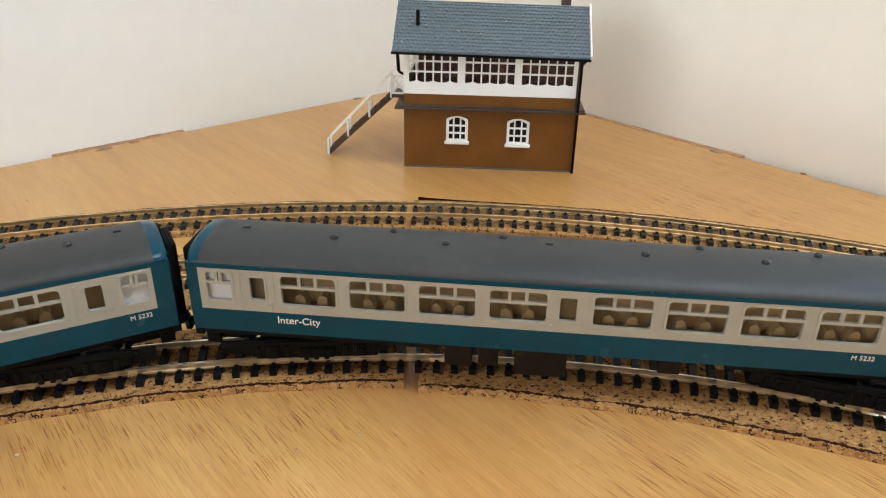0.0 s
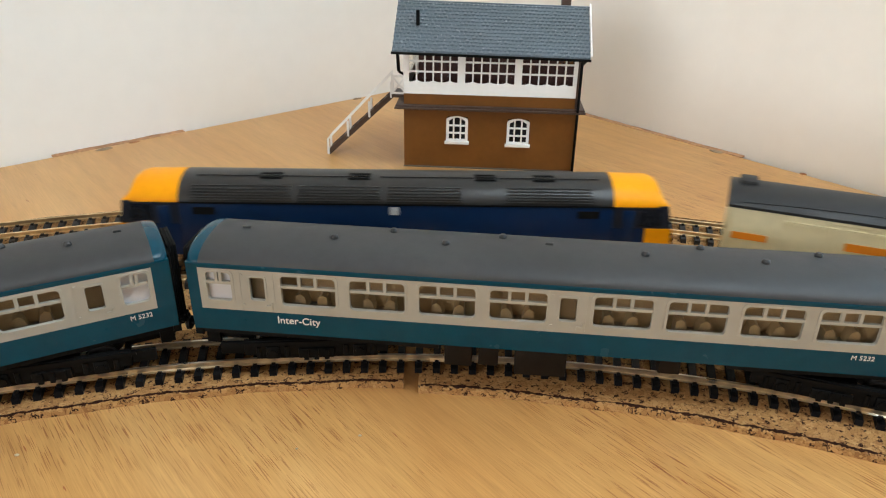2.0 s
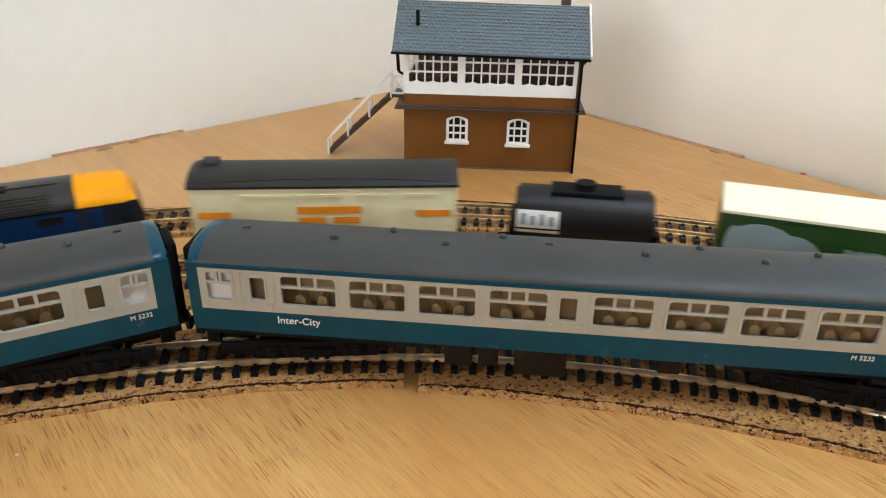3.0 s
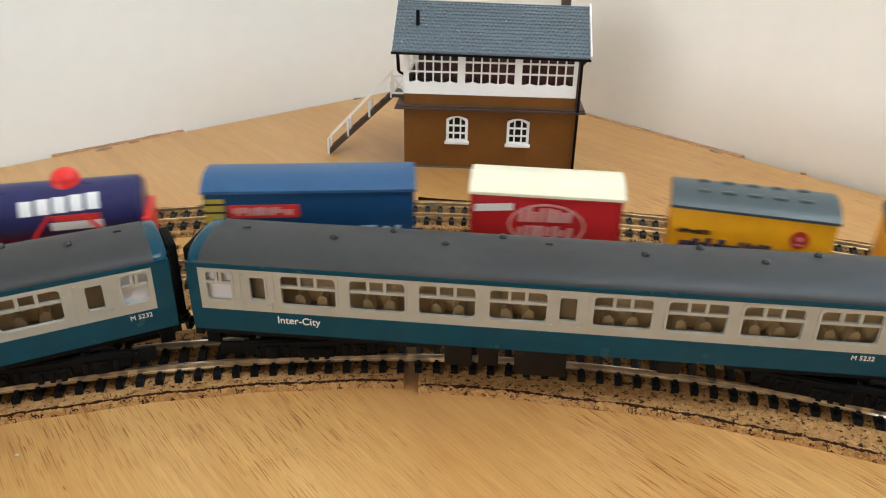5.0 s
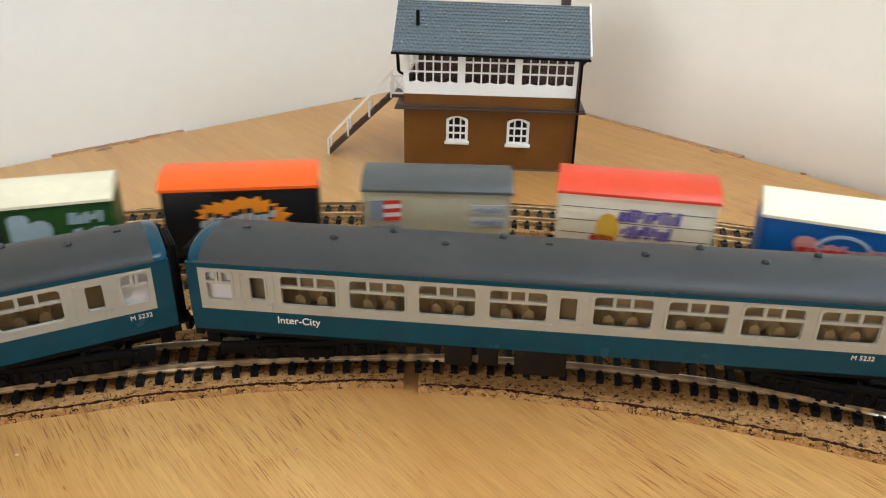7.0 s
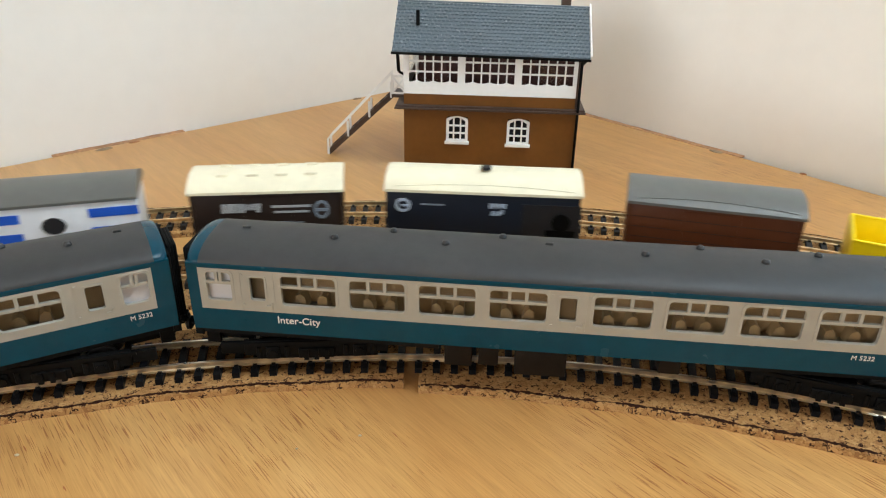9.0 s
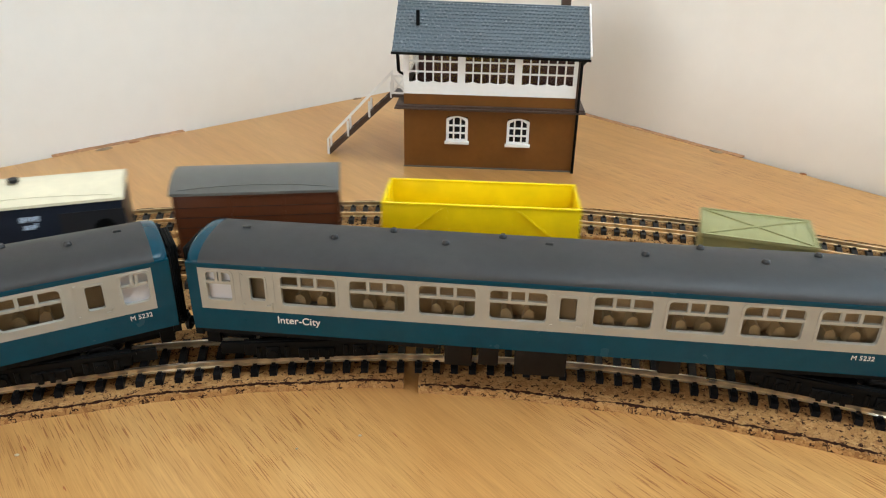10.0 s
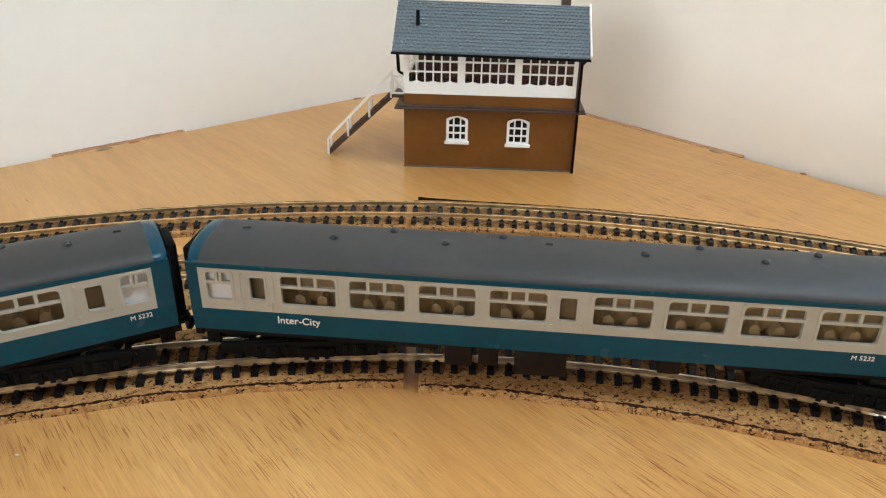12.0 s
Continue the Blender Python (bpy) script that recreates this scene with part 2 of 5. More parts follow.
def prism(bm, outline, lo, hi, axis="x"):
    """Extrudes an outline of (p, q) pairs from lo to hi along an axis; p, q are the two others in order."""
    def put(p, q, s):
        return {"x": (s, p, q), "y": (p, s, q), "z": (p, q, s)}[axis]
    a = [bm.verts.new(put(p, q, lo)) for p, q in outline]
    b = [bm.verts.new(put(p, q, hi)) for p, q in outline]
    n = len(outline)
    bm.faces.new(a[::-1])
    bm.faces.new(b)
    for i in range(n):
        bm.faces.new((a[i], a[(i + 1) % n], b[(i + 1) % n], b[i]))
    return bm


def strut(bm, p, q, w, h):
    """A bar of section w by h between two points."""
    p, q = Vector(p), Vector(q)
    d = q - p
    m = Matrix.Translation((p + q) / 2) @ d.to_track_quat("Z", "Y").to_matrix().to_4x4() @ Matrix.Diagonal((w, h, d.length, 1))
    bmesh.ops.create_cube(bm, size=1.0, matrix=m)
    return bm


def rounded(x0, x1, z0, z1, r, n=4):
    pts = []
    for cx, cz, a0 in ((x1 - r, z1 - r, 0), (x0 + r, z1 - r, 90), (x0 + r, z0 + r, 180), (x1 - r, z0 + r, 270)):
        for i in range(n + 1):
            a = radians(a0 + 90 * i / n)
            pts.append((cx + r * math.cos(a), cz + r * math.sin(a)))
    return pts


def ring(bm, outer, inner, y0, y1):
    """A frame between two outlines of equal count, from y0 to y1."""
    rows = []
    for y in (y0, y1):
        rows.append(([bm.verts.new((x, y, z)) for x, z in outer], [bm.verts.new((x, y, z)) for x, z in inner]))
    n = len(outer)
    for i in range(n):
        j = (i + 1) % n
        (o0, i0), (o1, i1) = rows
        for f in ((o0[i], o0[j], i0[j], i0[i]), (o1[j], o1[i], i1[i], i1[j]), (o0[j], o0[i], o1[i], o1[j]), (i0[i], i0[j], i1[j], i1[i])):
            bm.faces.new(f)
    return bm


def mesh_from(name, bm, mat, scale=MM, sharp=35):
    bmesh.ops.recalc_face_normals(bm, faces=bm.faces)
    bmesh.ops.scale(bm, vec=(scale, scale, scale), verts=bm.verts)
    for f in bm.faces:
        f.smooth = True
    me = bpy.data.meshes.new(name)
    bm.to_mesh(me)
    bm.free()
    me.set_sharp_from_angle(angle=radians(sharp))
    me.materials.append(mat)
    return me


def part(name, bm, mat, parent, label=""):
    ob = new(name, mesh_from(name, bm, mat))
    ob.parent = parent
    if label:
        tagged(ob, label)
    return ob


def piece(name, mesh, parent, m):
    ob = new(name, mesh)
    ob.parent = parent
    ob.matrix_basis = m
    return ob


def thing(name, label, category, m=None, group="", kind=""):
    ob = new(name)
    ob.empty_display_size = 0.02
    if m is not None:
        ob.matrix_basis = m
    return tagged(ob, label, category, group, kind)


def solid(name, bm, mat, label, category="", m=None, group="", kind="", scale=MM):
    ob = new(name, mesh_from(name, bm, mat, scale))
    if m is not None:
        ob.matrix_basis = m
    return tagged(ob, label, category, group, kind)


def lettering(text, size, mat, parent, x, y, z, name="lettering", label="", fat=0.0):
    """Raised letters on a side that faces -y."""
    cu = bpy.data.curves.new(name, "FONT")
    cu.body, cu.size, cu.extrude, cu.offset = text, size * MM, 0.06 * MM, fat * MM
    tmp = new("letters_tmp", cu)
    me = bpy.data.meshes.new_from_object(tmp)
    bpy.data.objects.remove(tmp)
    me.materials.append(mat)
    ob = new(name, me)
    ob.parent = parent
    ob.matrix_basis = pose(x * MM, y * MM, z * MM, 90, 0, 0)
    if label:
        tagged(ob, label)
    return ob


def on_curve(track, s):
    """Where a track runs, s mm to the right of the point abreast of its centre: place x, y and heading of its rightward tangent."""
    cx, cy, r = track
    phi = min(max(s / r, PHI_L), PHI_R)
    over = s - phi * r
    tx, ty = math.cos(phi), -math.sin(phi)
    return cx + r * math.sin(phi) + tx * over, cy + r * math.cos(phi) + ty * over, math.atan2(ty, tx)


def span(track):
    return track[2] * PHI_L - STRAIGHT, track[2] * PHI_R + STRAIGHT


def sweep(bm, track, profile, s0, s1, step, wobble=0.0, widen=None):
    """Sweeps a closed profile of (sideways, z) along a track; sideways is positive outwards."""
    n = max(2, int((s1 - s0) / step))
    rows = []
    for i in range(n + 1):
        s = s0 + (s1 - s0) * i / n
        x, y, h = on_curve(track, s)
        k = noise.noise((s * 0.05, wobble, 3.3)) * wobble
        if wobble:
            k += 0.3 * noise.noise((s * 0.45, wobble, 8.1)) + 0.22 * noise.noise((s * 1.3, wobble, 1.7))
        nx, ny = -math.sin(h), math.cos(h)
        w = widen(s) if widen else 0.0
        rows.append([bm.verts.new((x + nx * (d + k - (w if d < 0 else 0)), y + ny * (d + k - (w if d < 0 else 0)), z)) for d, z in profile])
    m = len(profile)
    for a, b in zip(rows, rows[1:]):
        for i in range(m):
            bm.faces.new((a[i], a[(i + 1) % m], b[(i + 1) % m], b[i]))
    bm.faces.new(rows[0])
    bm.faces.new(rows[-1][::-1])
    return bm


# ---- the room ----
ROOM_M = Matrix.Translation((CORNER.x, CORNER.y, 0)) @ Matrix.Rotation(math.atan2(E_L.y, E_L.x), 4, "Z")


def room_mesh(name, boxes, mat, label, category="", kind="structure", bevel=0.0):
    """Boxes (a0, a1, b0, b1, z0, z1) in metres, a along one wall and b along the other."""
    bm = bmesh.new()
    for bx in boxes:
        box(bm, *bx, bevel=bevel)
    ob = new(name, mesh_from(name, bm, mat, 1.0))
    ob.matrix_basis = ROOM_M
    return tagged(ob, label, category, kind=kind)


def wall_with_opening(lo, hi, c, w, z, h):
    """Stretches (p0, p1, z0, z1) of a wall from lo to hi round an opening."""
    return [(lo, c - w / 2, Z_FLOOR, Z_CEIL), (c + w / 2, hi, Z_FLOOR, Z_CEIL), (c - w / 2, c + w / 2, Z_FLOOR, z - h / 2),
            (c - w / 2, c + w / 2, z + h / 2, Z_CEIL)]


room_mesh("wall_north", [(-0.1, ROOM + 0.1, -0.1, 0.0, Z_FLOOR, Z_CEIL)], PLASTER, "cream painted plaster wall behind the board", "wall")
room_mesh("wall_east", [(-0.1, 0.0, p0, p1, z0, z1) for p0, p1, z0, z1 in wall_with_opening(0.0, ROOM + 0.1, WIN3_B, WIN3_W, WIN3_Z, WIN3_H)], PLASTER, "cream painted plaster wall meeting at the corner", "wall")
room_mesh("wall_south", [(p0, p1, ROOM, ROOM + 0.1, z0, z1) for p0, p1, z0, z1 in wall_with_opening(0, ROOM + 0.1, WIN_A, WIN_W, WIN_Z, WIN_H)],
          PLASTER, "plain cream painted wall with a window", "wall")
room_mesh("wall_west", [(ROOM, ROOM + 0.1, p0, p1, z0, z1) for p0, p1, z0, z1 in wall_with_opening(0, ROOM, WIN_B, WIN_W, WIN_Z, WIN_H)],
          PLASTER, "plain cream painted wall with a side window", "wall")
room_mesh("floor", [(-0.1, ROOM + 0.1, -0.1, ROOM + 0.1, Z_FLOOR - 0.1, Z_FLOOR)], FLOORING, "plain carpeted floor under the board", "floor")
H = SKY_W / 2
# the ceiling's opening is made up, only to let the overhead fill through
room_mesh("ceiling", [(-0.1, SKY_A - H, -0.1, ROOM + 0.1, Z_CEIL, Z_CEIL + 0.1), (SKY_A + H, ROOM + 0.1, -0.1, ROOM + 0.1, Z_CEIL, Z_CEIL + 0.1),
                      (SKY_A - H, SKY_A + H, -0.1, SKY_B - H, Z_CEIL, Z_CEIL + 0.1), (SKY_A - H, SKY_A + H, SKY_B + H, ROOM + 0.1, Z_CEIL, Z_CEIL + 0.1)],
          CEIL_PAINT, "plain white ceiling with an opening for the added overhead light", "ceiling")
room_mesh("window_3", [(SKY_A - H, SKY_A + H, SKY_B - H, SKY_B - H + 0.05, Z_CEIL + 0.06, Z_CEIL + 0.1), (SKY_A - H, SKY_A + H, SKY_B + H - 0.05, SKY_B + H, Z_CEIL + 0.06, Z_CEIL + 0.1),
                       (SKY_A - H, SKY_A - H + 0.05, SKY_B - H + 0.05, SKY_B + H - 0.05, Z_CEIL + 0.06, Z_CEIL + 0.1),
                       (SKY_A + H - 0.05, SKY_A + H, SKY_B - H + 0.05, SKY_B + H - 0.05, Z_CEIL + 0.06, Z_CEIL + 0.1)], WHITE_UPVC, "white frame round the added overhead opening", "window")


def window_unit(name, c, w, swap, zc=WIN_Z, h=WIN_H, q=ROOM + 0.06):
    def sw(p0, p1, q0, q1, z0, z1):
        return (q0, q1, p0, p1, z0, z1) if swap else (p0, p1, q0, q1, z0, z1)
    z0, z1 = zc - h / 2, zc + h / 2
    root = room_mesh(name, [sw(c - w / 2, c + w / 2, q, q + 0.04, z0, z0 + 0.06), sw(c - w / 2, c + w / 2, q, q + 0.04, z1 - 0.06, z1),
                            sw(c - w / 2, c - w / 2 + 0.06, q, q + 0.04, z0 + 0.06, z1 - 0.06), sw(c + w / 2 - 0.06, c + w / 2, q, q + 0.04, z0 + 0.06, z1 - 0.06),
                            sw(c - 0.025, c + 0.025, q, q + 0.04, z0 + 0.06, z1 - 0.06)], WHITE_UPVC, "white framed window out of view", "window")
    return root


window_unit("window_1", WIN_A, WIN_W, False)
window_unit("window_2", WIN_B, WIN_W, True)
# unseen frame, made up to hold the near fill lamp
window_unit("window_4", WIN3_B, WIN3_W, True, WIN3_Z, WIN3_H, -0.1)

# ---- the board ----
def baseboard_sheet():
    bm = bmesh.new()
    box(bm, 0.004, BOARD, 0.004, BOARD, -0.018, 0.0, bevel=0.0015)
    board = new("baseboard", mesh_from("baseboard", bm, PLY, 1.0))
    board.matrix_basis = ROOM_M
    tagged(board, "varnished plywood baseboard filling the corner of the room", "board", kind="structure")
    bm = bmesh.new()
    for a in (0.15, BOARD / 2, BOARD - 0.15):
        for b in (0.15, BOARD / 2, BOARD - 0.15):
            box(bm, a - 0.035, a + 0.035, b - 0.035, b + 0.035, Z_FLOOR, -0.018)
    legs = new("support_legs", mesh_from("support_legs", bm, PLY, 1.0))
    legs.parent = board
    return board


BOARD_OB = baseboard_sheet()


# ---- tracks: cork bed, rails and sleepers ----
CORK_TOP = 3.0
PITCH_S = 7.48                                 # sleeper spacing, mm
PHASE_NEAR = -75.6
PHASE_BACK = 26.3


def cork_bed(track, inner, outer, s0, s1, label, widen=None):
    """A cork strip from inner to outer (mm beside the track's middle)."""
    bm = bmesh.new()
    prof = [(inner, 0.0), (inner + 0.5, CORK_TOP - 0.6), (inner + 1.6, CORK_TOP), (outer - 1.0, CORK_TOP), (outer, 0.0)]
    sweep(bm, track, prof, s0, s1, 2.0, 0.9, widen)
    bed = solid("cork_underlay", bm, CORK, label, "underlay", group="cork strips under the tracks")
    return bed


def edge_line(bed, track, at, s0, s1, width=1.0, widen=None):
    """The dark line along a strip's edge: a ragged ribbon on the cork."""
    bm = bmesh.new()
    n = int((s1 - s0) / 0.7)
    lo, hi = [], []
    for i in range(n + 1):
        s = s0 + (s1 - s0) * i / n
        x, y, h = on_curve(track, s)
        k = noise.noise((s * 0.05, 0.9, 3.3)) * 0.9
        j = noise.noise((s * 0.31, 7.0, at)) * 0.5 + noise.noise((s * 1.1, 4.0, at)) * 0.3 - (widen(s) if widen else 0.0)
        w = width * max(0.10, 0.62 + 0.75 * noise.noise((s * 0.23, at, 2.0)) + 0.75 * noise.noise((s * 0.9, at, 5.0)))
        nx, ny = -math.sin(h), math.cos(h)
        lo.append((x + nx * (at + k + j - w / 2), y + ny * (at + k + j - w / 2)))
        hi.append((x + nx * (at + k + j + w / 2), y + ny * (at + k + j + w / 2)))
    for row0, row1 in ((lo, hi),):
        a = [bm.verts.new((x, y, CORK_TOP + 0.12)) for x, y in row0]
        b = [bm.verts.new((x, y, CORK_TOP + 0.12)) for x, y in row1]
        c = [bm.verts.new((x, y, CORK_TOP - 0.4)) for x, y in row0]
        d = [bm.verts.new((x, y, CORK_TOP - 0.4)) for x, y in row1]
        for i in range(n):
            bm.faces.new((a[i], a[i + 1], b[i + 1], b[i]))
            bm.faces.new((c[i], c[i + 1], a[i + 1], a[i]))
            bm.faces.new((b[i], b[i + 1], d[i + 1], d[i]))
    part("torn_edge_line", bm, CORK_EDGE, bed, "dark ragged line along the cork")


def rail_profile(side):
    c = side * GAUGE / 2
    return [(c - 1.05, 5.6), (c + 1.05, 5.6), (c + 1.05, 6.0), (c + 0.4, 6.3), (c + 0.4, 7.3), (c + 0.62, 7.5), (c + 0.62, 8.2), (c + 0.45, RAIL),
            (c - 0.45, RAIL), (c - 0.62, 8.2), (c - 0.62, 7.5), (c - 0.4, 7.3), (c - 0.4, 6.3), (c - 1.05, 6.0)]


def sleeper_mesh(mat, name="sleeper"):
    bm = bmesh.new()
    box(bm, -1.45, 1.45, -13.7, 14.4, CORK_TOP, 5.5, 0.0)
    for side in (-1, 1):
        c = side * GAUGE / 2
        for d in (-1.75, 1.75):
            box(bm, -0.8, 0.8, c + d - 0.65, c + d + 0.65, 5.4, 6.5)
    return mesh_from(name, bm, mat)


def track_run(track, label, rail_mat, sleeper_mat, phase, joint):
    root = thing("railway_track", label, "model track", group="model tracks on the board")
    s0, s1 = span(track)
    for side in (-1, 1):
        bm = bmesh.new()
        sweep(bm, track, rail_profile(side), s0, joint - 0.25, 6.0)
        part("rail", bm, rail_mat, root)
        bm = bmesh.new()
        sweep(bm, track, rail_profile(side), joint + 0.25, s1, 6.0)
        part("rail", bm, rail_mat, root)
        bm = bmesh.new()
        c = side * GAUGE / 2
        for d in (-1.0, 1.0):
            sweep(bm, track, [(c + d - 0.3, 5.7), (c + d + 0.3, 5.7), (c + d * 0.75 + 0.25, 7.2), (c + d * 0.75 - 0.25, 7.2)], joint - 5.5, joint + 5.5, 2.0)
        part("rail_joiner", bm, NICKEL, root, "folded metal rail joiner")
    return root


def sleepers(root, track, mat, phase, skip=()):
    """The sleepers near the camera as pieces, the rest joined."""
    near = sleeper_mesh(mat)
    s0, s1 = span(track)
    rest = []
    for i in range(int((s0 - phase) / PITCH_S) + 1, int((s1 - phase) / PITCH_S)):
        s = phase + i * PITCH_S
        if any(a < s < b for a, b in skip):
            continue
        x, y, h = on_curve(track, s)
        if abs(s) < 480:
            piece("sleeper", near, root, Matrix.LocRotScale((x * MM, y * MM, 0), Euler((0, 0, h)), None))
        else:
            rest.append((x, y, h))
    bm = bmesh.new()
    for x, y, h in rest:
        bmesh.ops.create_cube(bm, size=1.0, matrix=Matrix.LocRotScale((x, y, (CORK_TOP + 5.5) / 2), Euler((0, 0, h)), (2.9, 29.2, 2.5)))
    tagged(part("far_sleepers", bm, mat, root), kind="stuff")


S_NEAR, S_MID, S_BACK = span(NEAR), span(MID), span(BACK)


def near_widen(s):
    """The strip past the joint lies a little askew."""
    return 6.5 * math.sin(math.pi * min(max(s, 0.0), 440.0) / 440.0)


def left_widen(s):
    return 2.0 * min(max(-s, 0.0), 150.0) / 150.0


bed = cork_bed(NEAR, -19.4, 27.0, S_NEAR[0], -6.8, "light brown pressed cork strip under a model track", left_widen)
edge_line(bed, NEAR, -17.9, -420, -9.0, 1.35, left_widen)
bed = cork_bed(NEAR, -23.0, 27.0, -0.6, S_NEAR[1], "light brown pressed cork strip with a ragged dark edge", near_widen)
edge_line(bed, NEAR, -21.3, 0.5, 420, 1.5, near_widen)
cork_bed(MID, -29.0, 27.0, S_MID[0], S_MID[1], "light brown pressed cork strip under the running track")
bed = cork_bed(BACK, -17.0, 22.5, S_BACK[0], -1.5, "thin pressed cork strip under the empty track")
edge_line(bed, BACK, 21.6, -420, -2.0, 0.8)
bed = cork_bed(BACK, -17.0, 24.5, 2.0, S_BACK[1], "pressed cork strip curling at its end")
edge_line(bed, BACK, 23.5, 40.0, 420, 0.9)
bm = bmesh.new()
sweep(bm, BACK, [(-0.5, 0.0), (-0.4, 2.7), (-0.8, 2.7), (-1.1, 0.0)], 4.5, 84.0, 2.0, 0.0, lambda s: -25.2 - 5.6 * math.exp(-(s - 4.5) / 22.0))
part("peeling_sliver", bm, CORK_EDGE, bed, "dark sliver of cork peeling away")

TRACK_NEAR = track_run(NEAR, "curved track with nickel rails and black sleepers", NICKEL, SLEEPER, 0.0, 9.5)
TRACK_MID = track_run(MID, "curved track carrying the goods train", BRASSY, SLEEPER_DUSTY, 0.0, 60.0)
TRACK_BACK = track_run(BACK, "empty curved track with tarnished rails", BRASSY, SLEEPER_DUSTY, 0.0, 15.8)


# ---- the signal box ----
def signal_box():
    turn = -3.42
    root = thing("signal_box", "brown and white plastic model signal box with grey slate roof", "model building",
                 pose(-28.9 * MM, 497.9 * MM, 0, 0, 0, turn))
    W, D = 120.0, 62.0
    # lower storey: four walls with two window openings in front
    wins = [(30.2, 44.6, 20.0, 37.6), (72.6, 87.4, 19.2, 37.0)]
    bm = bmesh.new()
    xs = [0] + [v for w in wins for v in w[:2]] + [W]
    for i in range(0, len(xs) - 1):
        x0, x1 = xs[i], xs[i + 1]
        hole = next((w for w in wins if abs(w[0] - x0) < 0.01), None)
        if hole:
            box(bm, x0, x1, 0, 2, 0, hole[2])
            box(bm, x0, x1, 0, 2, hole[3], 53.0)
        else:
            box(bm, x0, x1, 0, 2, 0, 53.0)
    box(bm, 0, W, D - 2, D, 0, 53.0)
    box(bm, 0, 2, 2, D - 2, 0, 53.0)
    box(bm, W - 2, W, 2, D - 2, 0, 53.0)
    bmesh.ops.remove_doubles(bm, verts=bm.verts, dist=0.001)
    part("brick_storey", bm, SIG_BROWN, root, "brown moulded plastic lower storey")
    bm = bmesh.new()
    box(bm, -0.4, W + 0.2, -0.7, 0.6, 0.0, 0.9)
    part("base_strip", bm, STONE_ROOF, root, "thin grey foot strip")
    bm = bmesh.new()
    box(bm, 3, W - 3, 3, D - 3, 1, 40)
    part("dark_core", bm, MATT_BLACK, root)
    # ledge between the storeys
    bm = bmesh.new()
    box(bm, -6.2, W + 5.2, -3.6, D + 3, 42.6, 44.0, 0.3)
    box(bm, -5.4, W + 4.4, -2.6, D + 2, 44.0, 45.6, 0.3)
    part("ledge", bm, SIG_DARK, root, "dark brown projecting ledge")
    # arched lower windows
    for x0, x1, z0, z1 in wins:
        bm = bmesh.new()

        def arch(k):
            pts = [(x0 + k, z0 + k), (x1 - k, z0 + k)]
            for i in range(9):
                u = i / 8
                pts.append((x1 - k - (x1 - x0 - 2 * k) * u, z1 - 2.0 - k * 0.6 + 2.4 * math.sin(math.pi * u)))
            return pts
        ring(bm, arch(-0.4), arch(1.5), -0.5, 1.0)
        for i in (1, 2):
            x = x0 + (x1 - x0) * i / 3
            box(bm, x - 0.55, x + 0.55, -0.2, 0.8, z0 + 1, z1 - 0.6)
            z = z0 + 0.6 + (z1 - z0 - 1.6) * i / 3
            box(bm, x0 + 1, x1 - 1, -0.25, 0.75, z - 0.55, z + 0.55)
        win = part("window", bm, SIG_WHITE, root, "white arched nine-pane window")
        bm = bmesh.new()
        box(bm, x0 - 1.4, x1 + 1.4, -1.8, 0.5, z0 - 2.0, z0 + 0.2, 0.3)
        part("sill", bm, SIG_WHITE, win)
        bm = bmesh.new()
        box(bm, x0 + 0.6, x1 - 0.6, 1.3, 1.6, z0 + 0.4, z1 - 0.8)
        part("pane", bm, DARK_GLASS, win, "dark window pane")
    # white upper storey with three bands of small panes
    groups = [(3.2, 37.4), (41.6, 76.0), (80.0, 115.4)]
    zb, zt = 60.9, 81.0
    bm = bmesh.new()
    box(bm, 0, W - 2.4, -0.3, 1.6, 53.0, zb)
    for x0, x1 in ((0, 3.2), (37.4, 41.6), (76.0, 80.0), (115.4, W - 2.4)):
        box(bm, x0, x1, -0.3, 1.6, zb, zt)
    box(bm, 0, 1.6, 1.6, D, 53.0, zb)
    box(bm, 0, W - 2.4, D - 1.6, D, 53.0, zt)
    box(bm, W - 2.4, W - 1.0, 1.6, D, 53.0, zt)
    bmesh.ops.remove_doubles(bm, verts=bm.verts, dist=0.001)
    part("upper_storey", bm, SIG_WHITE, root, "white plastic glazed upper storey")
    bm = bmesh.new()
    box(bm, W - 2.4, W, -0.5, 3.0, 46.0, zt)
    part("corner_post", bm, SIG_DARK, root)
    bm = bmesh.new()
    box(bm, 8.6, W - 2.6, 18.0, D - 2, 45.8, 80.0)
    box(bm, 1.6, W - 2.6, 2.0, 18.0, 54.0, 55.0)
    part("interior", bm, SIG_INSIDE, root, "dark red-brown interior")
    for x0, x1 in groups:
        bm = bmesh.new()
        n = 6
        box(bm, x0, x1, -0.15, 0.85, 67.65, 68.75)
        # each lower pane ends in a shallow curve
        for i in range(n):
            a, b = x0 + (x1 - x0) * i / n, x0 + (x1 - x0) * (i + 1) / n
            rise = 1.5
            pts = [(a, zb - 0.2)]
            for k in range(6):
                u = k / 5
                pts.append((a + (b - a) * u, zb + rise * (u if i % 2 == 0 else 1 - u) ** 2 * 0.9))
            pts.append((b, zb - 0.2))
            prism(bm, pts, -0.12, 0.7, "y")
        frame_ob = part("window_band", bm, SIG_WHITE, root, "white band of small panes")
        for i in range(n + 1):
            x = x0 + (x1 - x0) * i / n
            bm = bmesh.new()
            box(bm, x - 0.5, x + 0.5, -0.1, 0.9, zb - 0.2, zt)
            part("glazing_bar", bm, SIG_WHITE, frame_ob)
        bm = bmesh.new()
        box(bm, x0, x1, -0.15, 0.85, 74.65, 75.75)
        part("glazing_bar", bm, SIG_WHITE, frame_ob)
        bm = bmesh.new()
